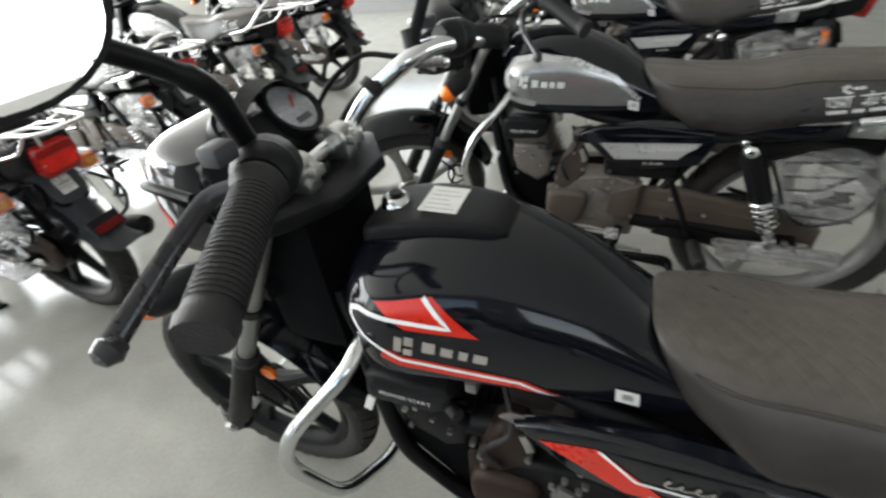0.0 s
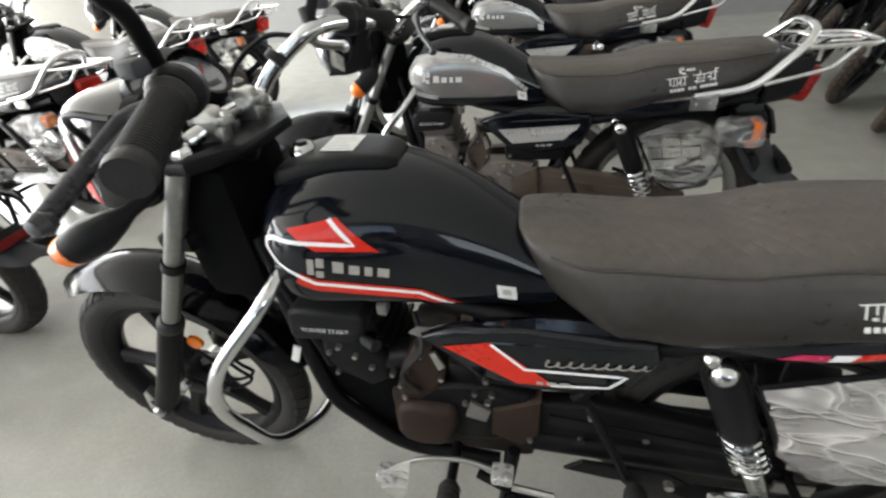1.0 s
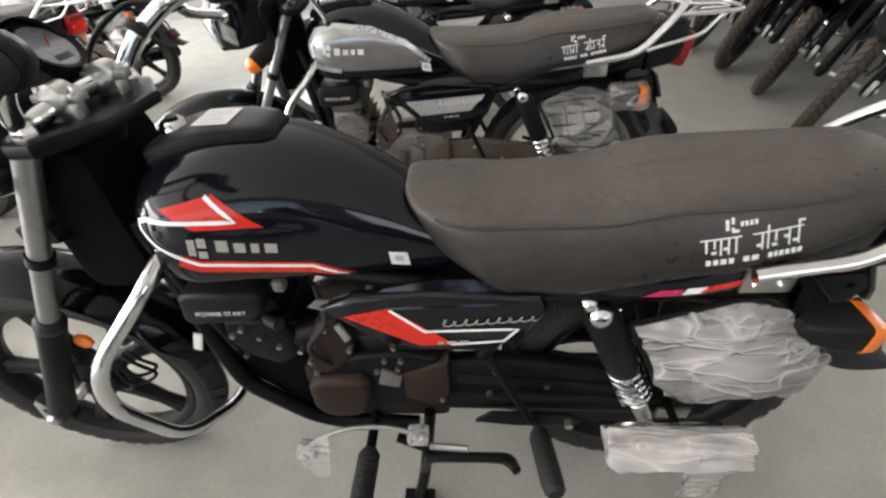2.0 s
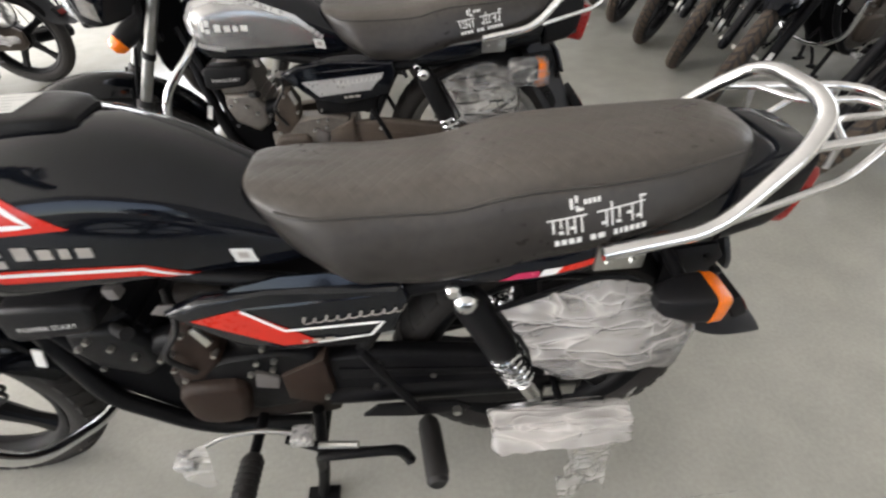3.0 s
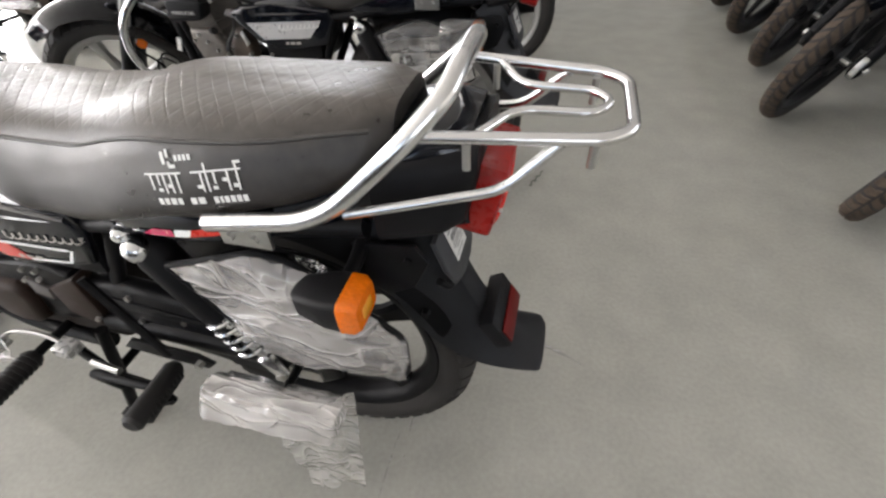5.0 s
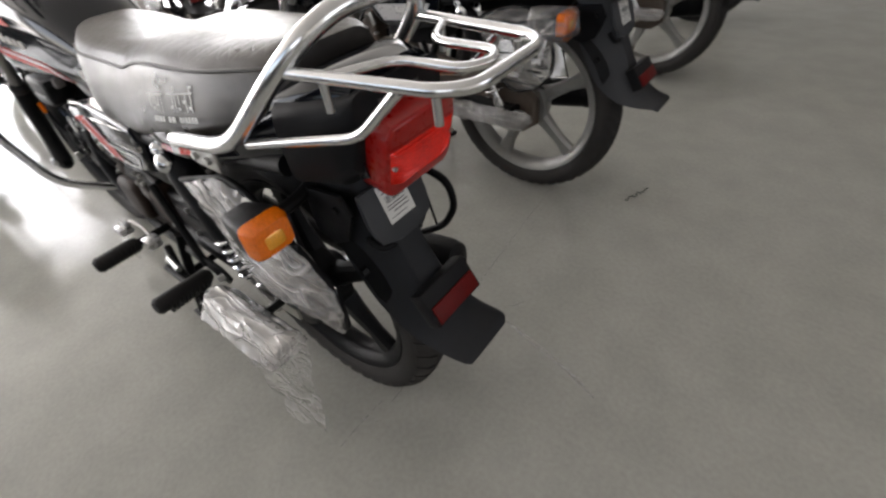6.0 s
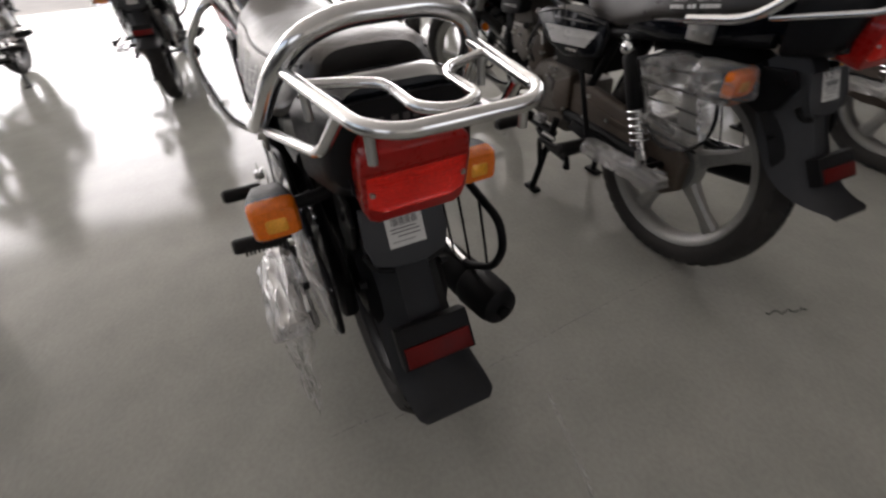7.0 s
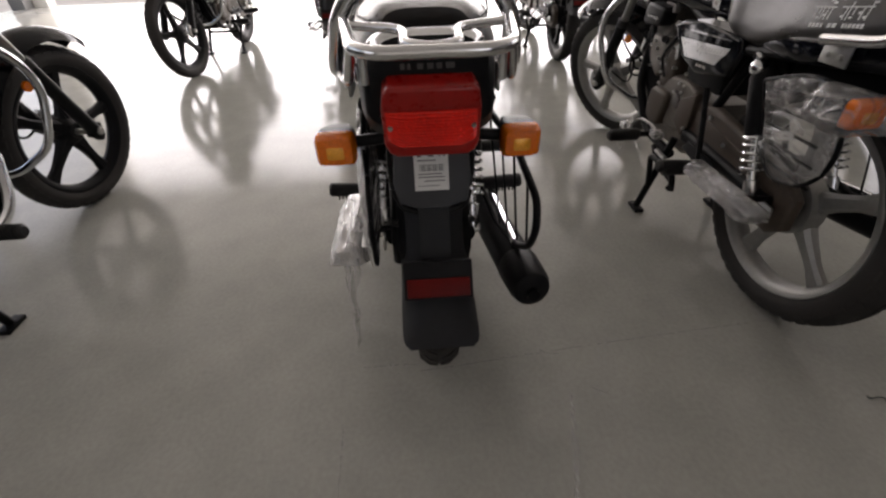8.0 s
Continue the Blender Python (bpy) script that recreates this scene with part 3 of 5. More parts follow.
def film_box(lo, hi, seed, n=(22, 8, 9)):
    """Film pulled tight round a flat box, with pinched ends and folds."""
    bm = bmesh.new()
    bmesh.ops.create_cube(bm, size=1.0)
    for axis in range(3):
        es = [e for e in bm.edges if abs((e.verts[0].co - e.verts[1].co)[axis]) > 1e-4]
        bmesh.ops.subdivide_edges(bm, edges=es, cuts=n[axis] - 1, use_grid_fill=True)
    lo, hi = Vector(lo), Vector(hi)
    for v in bm.verts:
        u = v.co * 2
        q = (lo + hi) / 2 + Vector([(hi[i] - lo[i]) * v.co[i] for i in range(3)])
        k = Vector((q.x * 22 + seed, q.y * 30, q.z * 55))
        w = noise.noise(k) * 0.6 + noise.noise(k * 2.7) * 0.4
        c = Vector([u[i] if abs(u[i]) > 0.99 else 0 for i in range(3)])
        edge = sum(1 for i in range(3) if abs(u[i]) > 0.99)
        v.co = q + c * (0.007 * w - 0.003 * (edge - 1)) + Vector((0, -0.014 * u.z * u.y, 0))
    return bm


def sheet(corners, seed, nu=14, nv=14, amp=0.012):
    """A loose hanging film: a four-cornered sheet with folds."""
    a, b, c, d = [Vector(p) for p in corners]
    nrm = (b - a).cross(d - a).normalized()
    bm = bmesh.new()
    rows = []
    for i in range(nu + 1):
        u = i / nu
        row = []
        for j in range(nv + 1):
            v = j / nv
            q = (a * (1 - u) + b * u) * (1 - v) + (d * (1 - u) + c * u) * v
            q = q + nrm * (amp * (noise.noise(q * 22 + Vector((seed, 0, 0))) + 0.5 * noise.noise(q * 60 + Vector((0, seed, 0)))))
            if j == nv:
                q = q + (c - b).normalized() * 0.012 * noise.noise(Vector((u * 6, seed, 0)))
            row.append(bm.verts.new(q))
        rows.append(row)
    for p, q in zip(rows, rows[1:]):
        for j in range(nv):
            bm.faces.new((p[j], p[j + 1], q[j + 1], q[j]))
    return bm


def front_end(bike, st):
    TURN[0] = steering(st["steer"]) @ Matrix.Translation((AXLE, 0, 0)) @ Matrix.Scale(0.962, 4) @ Matrix.Translation((-AXLE, 0, 0))
    wheel(bike, AXLE, 0.075, st["front_tyre"], st["rim"], "front_wheel", 0.062)
    TURN[0] = steering(st["steer"])

    def on_leg(s, *heights):
        return [(AXLE + 0.558 * (h - 0.30), 0.105 * s, h) for h in heights]
    for s in (-1, 1):
        leg = part("fork_leg", tube(on_leg(s, 0.262, 0.275, 0.30, 0.40, 0.55, 0.565), [0.012, 0.022, 0.0255, 0.0225, 0.0225, 0.019], 16), BLACK_SATIN, bike, "black lower fork leg with bright tube above")
        part("fork_tube", tube(on_leg(s, 0.55, 0.895), 0.0152, 16), FORK_STEEL, leg)
        part("dust_seal", tube(on_leg(s, 0.552, 0.558, 0.572, 0.58), [0.019, 0.0235, 0.0235, 0.018], 16), RUBBER, leg)
        part("tube_ring", tube(on_leg(s, 0.70, 0.716), 0.0185, 16), BLACK_SATIN, leg)
        part("axle_clamp", box((AXLE - 0.03, 0.105 * s - 0.014, 0.278), (AXLE + 0.026, 0.105 * s + 0.014, 0.322), 0.007), BLACK_SATIN, leg)
        part("axle_end", lathe([(0.0, 0.138 * s), (0.010, 0.138 * s), (0.014, 0.134 * s), (0.014, 0.118 * s)], (AXLE, 0, 0.30), 6), STEEL, leg)
        part("reflector", lathe([(0.0, 0.094 * s), (0.016, 0.093 * s), (0.0165, 0.086 * s), (0.0, 0.086 * s)], (AXLE + 0.158, 0, 0.50), 20), ORANGE, bike, "small round amber side reflector")
        part("fork_bolt", lathe([(0.0, 0.014), (0.009, 0.014), (0.013, 0.010), (0.015, 0.0), (0.015, -0.008)], (-0.868, 0.105 * s, 0.905), 6, axis="z"), CHROME, leg)
    part("axle_bracket", slab([(AXLE - 0.035, 0.335), (AXLE - 0.022, 0.35), (AXLE - 0.012, 0.33), (AXLE - 0.014, 0.285), (AXLE - 0.03, 0.262), (AXLE - 0.044, 0.285)], -0.118, -0.096, 0.004), STEEL, bike, "bright steel axle bracket")
    part("brake_cable", tube(curve_pts([(AXLE + 0.03, -0.055, 0.33), (AXLE + 0.12, -0.06, 0.30), (AXLE + 0.17, -0.075, 0.40), (AXLE + 0.12, -0.08, 0.52), (AXLE + 0.2, -0.07, 0.72)], 7), 0.0042, 8), BLACK_SATIN, bike)
    for r, dx, dz in ((0.036, 0.0, 0.0), (0.030, 0.018, 0.022)):
        ring_pts = [(AXLE + 0.185 + dx + r * math.cos(a), -0.070 - 0.008 * math.sin(2 * a), 0.385 + dz + 1.15 * r * math.sin(a)) for a in [6.283185 * i / 22 for i in range(22)]]
        part("cable_loop", tube(ring_pts, 0.0036, 8, closed=True), BLACK_SATIN, bike)
    part("front_fender", fender_arc(AXLE, 0.338, 128, 12, 0.068, 0.040), BLACK_GLOSS, bike, "glossy black front mudguard")
    for s in (-1, 1):
        part("fender_stay", tube([(AXLE + 0.05, 0.075 * s, 0.36), (AXLE + 0.10, 0.075 * s, 0.50), (AXLE + 0.13, 0.062 * s, 0.60)], 0.004, 8), BLACK_SATIN, bike)
    clamp = part("top_clamp", slab([(-0.905, -0.108), (-0.885, -0.130), (-0.852, -0.130), (-0.835, -0.105), (-0.80, -0.055), (-0.795, 0.055), (-0.835, 0.105), (-0.852, 0.130), (-0.885, 0.130), (-0.905, 0.108), (-0.912, 0.0)], 0.878, 0.898, 0.005, "z"), BLACK_SATIN, bike, "black top yoke with cast silver bar clamps")
    part("lower_clamp", slab([(-0.985, -0.106), (-0.93, -0.108), (-0.90, 0.0), (-0.93, 0.108), (-0.985, 0.106)], 0.735, 0.765, 0.005, "z"), BLACK_SATIN, bike)
    # its near-black colour stands in for the shaded void between the fork tubes
    part("fork_cover", box((-0.965, -0.086, 0.62), (-0.840, 0.086, 0.868), 0.03), BLACK_SHADE, bike)
    # headlamp cowl: a bright shell in front, a dark surround behind it
    rows = smooth_table([(-1.104, 0.052, 0.820, 0.872), (-1.090, 0.082, 0.803, 0.908), (-1.064, 0.102, 0.795, 0.945), (-1.036, 0.112, 0.795, 0.970), (-1.008, 0.117, 0.800, 0.980), (-0.972, 0.118, 0.806, 0.974), (-0.945, 0.114, 0.822, 0.958)])
    cowl = part("headlamp_cowl", loft([ring(x, w, a, b, 36, 5.5) for x, w, a, b in rows]), st["cowl"], bike, "glossy headlamp cowl catching the daylight")
    part("instrument_panel", loft([ring(x, w, a, b, 36, 3.8) for x, w, a, b in ((-0.950, 0.104, 0.830, 0.974), (-0.930, 0.094, 0.835, 0.976), (-0.914, 0.082, 0.84, 0.958), (-0.902, 0.066, 0.845, 0.930))]), BLACK_PLASTIC, cowl)
    lens = part("headlamp", lathe([(0.0, -0.030), (0.035, -0.025), (0.062, -0.010), (0.070, 0.004), (0.070, 0.02)], (-1.092, 0, 0.846), 32, axis="x"), HEADLAMP, cowl, "clear headlamp glass over a bright reflector")
    part("lamp_rim", lathe([(0.070, -0.004), (0.076, -0.006), (0.079, 0.004), (0.079, 0.022), (0.070, 0.022)], (-1.092, 0, 0.846), 32, closed=True, axis="x"), CHROME, lens)
    bv = surface_of_local(cowl)
    for s in (-1, 1):
        part("cowl_surround", patch(bv, (-1.045, 0.815), (-0.947, 0.828), (-0.947, 0.955), (-0.972, 0.955), s, 0.003, 8, 10), BLACK_PLASTIC, cowl)
        part("cowl_stripe", patch(bv, (-1.082, 0.842), (-1.046, 0.820), (-1.040, 0.868), (-1.072, 0.898), s, 0.0012), RED if st["tank"] == "red" else GREY_DECAL, cowl)
    for s, r in ((-0.038, 0.026), (0.044, 0.039)):
        c = Matrix.Translation((-0.920 if s > 0 else -0.948, s, 0.962)) @ Matrix.Rotation(radians(46), 4, "Y")
        bm = lathe([(0.0, -0.05), (r, -0.05), (r + 0.006, 0.0), (r + 0.004, 0.012), (r - 0.003, 0.010), (r - 0.004, 0.002), (0.0, 0.002)], (0, 0, 0), 28, axis="z")
        bm.transform(c)
        pod = part("gauge", bm, BLACK_PLASTIC, bike, "round gauge in a black pod")
        bm = lathe([(0.0, 0.007), (r - 0.004, 0.007), (r - 0.004, 0.004), (0.0, 0.004)], (0, 0, 0), 28, axis="z")
        bm.transform(c)
        face = part("dial", bm, GLASS_DIAL, pod, "grey dial under clear glass")
        bm = box((-0.001, -0.001, 0.008), (0.5 * r, 0.001, 0.0092), 0.0, Matrix.Rotation(radians(140), 4, "Z"))
        bm.transform(c)
        part("needle", bm, RED, face)
        bm = box((0.4 * r, -0.35 * r, 0.0072), (0.62 * r, 0.35 * r, 0.0085), 0.0)
        bm.transform(c)
        part("counter", bm, INK, face)
    # dark hood arching over the gauges
    bm = bmesh.new()
    rws = []
    for i in range(15):
        u = i / 7 - 1
        w = 1 - abs(u) ** 2.2
        rws.append([bm.verts.new((-0.962 + 0.02 * abs(u), 0.008 + 0.098 * u, 0.93 + 0.050 * w)), bm.verts.new((-0.944 + 0.02 * abs(u), 0.008 + 0.094 * u, 0.940 + 0.072 * w)), bm.verts.new((-0.908 - 0.02 * abs(u) ** 3, 0.008 + 0.090 * u, 0.942 + 0.068 * w))])
    for p, q in zip(rws, rws[1:]):
        for j in (0, 1):
            bm.faces.new((p[j], p[j + 1], q[j + 1], q[j]))
    part("visor", thick(bm, 0.004), BLACK_PLASTIC, bike)
    # handlebar
    half = [(-0.862, 0.05, 0.918), (-0.878, 0.104, 0.905), (-0.845, 0.128, 0.955), (-0.776, 0.148, 1.003), (-0.757, 0.197, 1.004), (-0.700, 0.332, 0.982)]
    bar = bent([(x, -y, z) for x, y, z in half[::-1]] + half, 0.05)
    part("handlebar", tube(bar, 0.0128, 16), CHROME, bike, "bent chrome handlebar tube")
    for s in (-1, 1):
        cl = part("bar_clamp", lathe([(0.0, 0.032 * s), (0.016, 0.032 * s), (0.0195, 0.035 * s), (0.0195, 0.058 * s), (0.016, 0.061 * s), (0.0, 0.061 * s)], (-0.855, 0, 0.925), 20), STEEL, bike, "cast silver handlebar clamp")
        part("clamp_foot", box((-0.874, 0.0465 * s - 0.014, 0.894), (-0.836, 0.0465 * s + 0.014, 0.922), 0.005), STEEL, cl)
        for dx in (-0.024, 0.024):
            part("ear", box((-0.855 + dx - 0.008, 0.0465 * s - 0.011, 0.918), (-0.855 + dx + 0.008, 0.0465 * s + 0.011, 0.932), 0.004), ALLOY, cl)
            part("bolt", lathe([(0.0, 0.939), (0.005, 0.939), (0.006, 0.931)], (-0.855 + dx, 0.0465 * s, 0), 6, axis="z"), STEEL, cl)
        root, end = Vector((-0.758, 0.197 * s, 1.002)), Vector((-0.699, 0.333 * s, 0.981))
        inner = Vector((-0.784, 0.138 * s, 1.000))
        if s > 0:
            root, inner = Vector((-0.738, 0.262, 0.999)), Vector((-0.770, 0.205, 1.007))
        d = end - root
        g = [root + d * t for t in (0, 0.03, 0.06, 0.1, 0.5, 0.9, 0.93, 1.0)]
        grip = part("grip", tube(g, [0.020, 0.0225, 0.0225, 0.0178, 0.0175, 0.0178, 0.0195, 0.018], 18), RUBBER, bike, "ribbed black rubber grip")
        bm = bmesh.new()
        for i in range(24):
            p = root + d * (0.13 + 0.031 * i)
            tube_into(bm, [p, p + d * 0.012], 0.0187, 16)
        part("grip_ribs", bm, RUBBER, grip)
        sw = [root + (inner - root) * t for t in (-0.02, 0.10, 0.55, 0.75)]
        housing = part("switch_housing", tube(sw, [0.022, 0.027, 0.027, 0.02], 18), BLACK_PLASTIC, bike)
        part("switch", box((-0.785, 0.210 * s - 0.012, 1.024), (-0.765, 0.210 * s + 0.012, 1.040), 0.004), GREY_PLASTIC, housing)
        part("seam", tube([root + (inner - root) * t for t in (0.30, 0.33)], 0.0276, 18), GREY_PLASTIC, housing)
        lv = bent([(-0.785, 0.192 * s, 0.992), (-0.815, 0.205 * s, 0.986), (-0.824, 0.255 * s, 0.961), (-0.807, 0.334 * s, 0.942)], 0.025)
        lever = part("lever", tube(lv, 0.0066, 12, flatten=1.4), LEVER if s < 0 else ALU, bike)
        part("lever_ball", lathe([(0.0, -0.012), (0.008, -0.009), (0.012, 0.0), (0.008, 0.009), (0.0, 0.012)], (-0.807, 0.337 * s, 0.940), 14), LEVER if s < 0 else ALU, lever)
        part("cable", tube(curve_pts([(-0.83, 0.21 * s, 0.985), (-0.90, 0.20 * s, 0.985), (-0.955, 0.14 * s, 0.92), (-0.94, 0.07 * s, 0.78)], 6), 0.0046, 8), BLACK_SATIN, bike)
        if s > 0:
            part("cable", tube(curve_pts([(-0.79, 0.20, 0.985), (-0.85, 0.175, 0.965), (-0.90, 0.12, 0.91), (-0.905, 0.07, 0.80)], 6), 0.0055, 8), BLACK_SATIN, bike)
            part("cable_tie", tube([(-0.838, 0.118, 0.963), (-0.830, 0.127, 0.972)], 0.0165, 14), RUBBER, bike)
        if st["mirrors"]:
            base, head = Vector((-0.784, 0.168 * s, 1.010)), Vector((-0.780, 0.268 * s, 1.128))
            part("mirror_stalk", tube(bent([base, (-0.766, 0.200 * s, 1.078), (-0.768, 0.226 * s, 1.100), head], 0.03), [0.0095] * 8 + [0.0075] * 6, 14), BLACK_SATIN, bike)
            part("stalk_boot", tube([base + Vector((0.003, 0, -0.012)), base + Vector((-0.006, 0.003 * s, 0.022))], [0.012, 0.009], 12), RUBBER, bike)
            back = Matrix.Translation((-0.762, 0.314 * s, 1.149)) @ Matrix.Rotation(radians(0.4 * s), 4, "Z") @ Matrix.Rotation(radians(-4.6), 4, "Y")
            bm = lathe([(0.0, -0.028), (0.036, -0.024), (0.051, -0.008), (0.053, 0.004), (0.049, 0.004), (0.0, 0.003)], (0, 0, 0), 36, axis="x")
            bmesh.ops.scale(bm, vec=(1, 1.28, 0.86), verts=bm.verts)
            bm.transform(back)
            shell = part("mirror_shell", bm, BLACK_PLASTIC, bike)
            bm = lathe([(0.0, 0.0055), (0.0488, 0.0055), (0.0488, 0.0035), (0.0, 0.0035)], (0, 0, 0), 36, axis="x")
            bmesh.ops.scale(bm, vec=(1, 1.28, 0.86), verts=bm.verts)
            bm.transform(back)
            part("mirror_glass", bm, MIRROR, shell, "bright mirror glass")
        ind = part("front_indicator", tube([(-0.945, 0.09 * s, 0.845), (-0.955, 0.150 * s, 0.835), (-0.962, 0.165 * s, 0.831), (-0.985, 0.185 * s, 0.820), (-1.018, 0.199 * s, 0.805)], [0.009, 0.011, 0.018, 0.027, 0.024], 14), BLACK_PLASTIC, bike, "black-bodied turn signal")
        part("lens", tube([(-1.016, 0.198 * s, 0.806), (-1.031, 0.203 * s, 0.799), (-1.041, 0.206 * s, 0.795)], [0.0245, 0.022, 0.011], 14), ORANGE, ind, "amber lens")
    TURN[0] = Matrix.Identity(4)


def surface_of_local(ob):
    """The surface of a part before it was turned with the steering."""
    from mathutils.bvhtree import BVHTree
    inv = TURN[0].inverted()
    me = ob.data
    return BVHTree.FromPolygons([inv @ v.co for v in me.vertices], [tuple(p.vertices) for p in me.polygons])


def motorcycle(st):
    bike = new("motorcycle")
    tagged(bike, st["label"], "motorcycle", "motorcycles in the showroom")
    front_end(bike, st)
    wheel(bike, 0.014, 0.086, st["rear_tyre"], st["rim"], "rear_wheel", 0.075)

    # frame, engine
    part("down_tube", tube(bent([(-0.875, 0, 0.78), (-0.80, 0, 0.42), (-0.69, 0, 0.25), (-0.50, 0, 0.225)], 0.06), 0.019, 12), BLACK_SATIN, bike)
    part("head_pipe", tube([(-0.920, 0, 0.765), (-0.850, 0, 0.885)], 0.028, 16), BLACK_SATIN, bike)
    for s in (-1, 1):
        part("frame_rail", tube(bent([(-0.86, 0.03 * s, 0.72), (-0.55, 0.07 * s, 0.64), (-0.25, 0.10 * s, 0.60), (0.20, 0.09 * s, 0.66)], 0.05), 0.014, 10), BLACK_SATIN, bike)
        part("frame_stay", tube(bent([(-0.22, 0.070 * s, 0.61), (-0.34, 0.066 * s, 0.40), (-0.36, 0.066 * s, 0.30)], 0.05), 0.013, 10), BLACK_SATIN, bike)
        part("swing_arm", tube([(-0.40, 0.085 * s, 0.315), (0.03, 0.085 * s, 0.30)], 0.017, 12, flatten=1.3), BLACK_SATIN, bike)
        part("tank_stay", tube([(-0.845, 0.06 * s, 0.74), (-0.80, 0.075 * s, 0.58), (-0.775, 0.07 * s, 0.46)], 0.012, 10), BLACK_SATIN, bike)
    for s in (-1, 1):
        part("cradle_tube", tube(bent([(-0.85, 0.045 * s, 0.66), (-0.815, 0.070 * s, 0.44), (-0.790, 0.084 * s, 0.365), (-0.665, 0.084 * s, 0.234), (-0.46, 0.084 * s, 0.220)], 0.06), 0.016, 12), BLACK_SATIN, bike)
    engine = part("engine", box((-0.67, -0.085, 0.245), (-0.39, 0.095, 0.41), 0.02), st["engine"], bike, "dusty dark engine castings")
    part("crank_cover", slab([(-0.657, 0.372), (-0.648, 0.392), (-0.628, 0.404), (-0.55, 0.404), (-0.536, 0.392), (-0.533, 0.365), (-0.553, 0.297), (-0.575, 0.283), (-0.615, 0.280), (-0.645, 0.292), (-0.658, 0.315)], -0.112, -0.07, 0.016, seg=4), st["casing"], engine, "brownish dusty generator cover")
    part("upper_case", slab([(-0.600, 0.548), (-0.568, 0.550), (-0.548, 0.510), (-0.556, 0.450), (-0.60, 0.402), (-0.646, 0.402), (-0.640, 0.46), (-0.622, 0.512)], -0.095, -0.04, 0.014, seg=3), st["casing"], engine, "brownish dusty timing case")
    part("middle_case", slab([(-0.64, 0.404), (-0.60, 0.432), (-0.555, 0.458), (-0.462, 0.458), (-0.40, 0.45), (-0.40, 0.36), (-0.46, 0.30), (-0.54, 0.29), (-0.62, 0.34)], -0.092, -0.04, 0.012, seg=3), st["block"], engine)
    part("sprocket_cover", slab([(-0.470, 0.405), (-0.385, 0.447), (-0.386, 0.345), (-0.418, 0.306), (-0.474, 0.334)], -0.100, -0.06, 0.007), st["casing"], engine, "brownish dusty sprocket cover")
    part("cable_flap", slab([(-0.508, 0.424), (-0.472, 0.402), (-0.482, 0.370), (-0.520, 0.380)], -0.100, -0.090, 0.003), GREY_DUSTY, engine)
    part("metal_clip", slab([(-0.571, 0.543), (-0.560, 0.551), (-0.546, 0.513), (-0.559, 0.503)], -0.101, -0.094, 0.002), STEEL, engine)
    # added block that fills the shaded gap between cradle and engine with black
    part("belly_fill", slab([(-0.812, 0.44), (-0.792, 0.365), (-0.675, 0.235), (-0.60, 0.225), (-0.60, 0.44), (-0.70, 0.50), (-0.80, 0.54)], -0.070, 0.070, 0.015), BLACK_SHADE, engine)
    part("clutch_cover", slab([(-0.66, 0.36), (-0.60, 0.43), (-0.50, 0.44), (-0.45, 0.38), (-0.48, 0.30), (-0.58, 0.265)], 0.09, 0.135, 0.016), st["casing"], engine)
    tilt = Matrix.Translation((-0.665, 0, 0.40)) @ Matrix.Rotation(radians(-24), 4, "Y")
    for i in range(9):
        part("fin", box((-0.058, -0.066, 0.012 + 0.022 * i), (0.058, 0.066, 0.020 + 0.022 * i), 0.002, tilt), st["block"], engine)
    part("cylinder", box((-0.05, -0.060, -0.06), (0.05, 0.060, 0.235), 0.01, tilt), st["block"], engine)
    part("cylinder_head", box((-0.065, -0.072, 0.15), (0.065, 0.072, 0.265), 0.014, tilt), st["block"], engine)
    part("starter_drive", slab([(-0.775, 0.545), (-0.69, 0.545), (-0.655, 0.50), (-0.66, 0.44), (-0.70, 0.415), (-0.765, 0.45), (-0.785, 0.50)], -0.085, -0.02, 0.014, seg=3), st["block"], engine)
    shroud = part("engine_shroud", slab([(-0.795, 0.632), (-0.78, 0.642), (-0.67, 0.640), (-0.66, 0.628), (-0.672, 0.592), (-0.69, 0.58), (-0.79, 0.572), (-0.803, 0.585)], -0.122, -0.07, 0.009, seg=3), BLACK_PLASTIC, bike, "black plastic engine shroud with small pale print")
    words = bpy.data.curves.new("print", "FONT")
    words.body, words.size, words.align_x = "POWER START", 0.0125, "CENTER"
    tmp = new("tmp", words)
    dg = bpy.context.evaluated_depsgraph_get()
    me = bpy.data.meshes.new_from_object(tmp.evaluated_get(dg))
    bpy.data.objects.remove(tmp)
    me.transform(Matrix.Translation((-0.733, -0.1232, 0.598)) @ Matrix.Rotation(radians(-1), 4, "Y") @ Matrix.Rotation(radians(90), 4, "X"))
    me.materials.append(PAPER)
    pr = new("print", me)
    pr.parent = shroud
    part("carburettor", tube([(-0.60, -0.03, 0.56), (-0.555, -0.03, 0.565), (-0.53, -0.03, 0.56)], [0.022, 0.028, 0.022], 14), ENGINE, bike)
    part("air_box", box((-0.50, -0.09, 0.46), (-0.30, 0.09, 0.62), 0.02), BLACK_PLASTIC, bike)
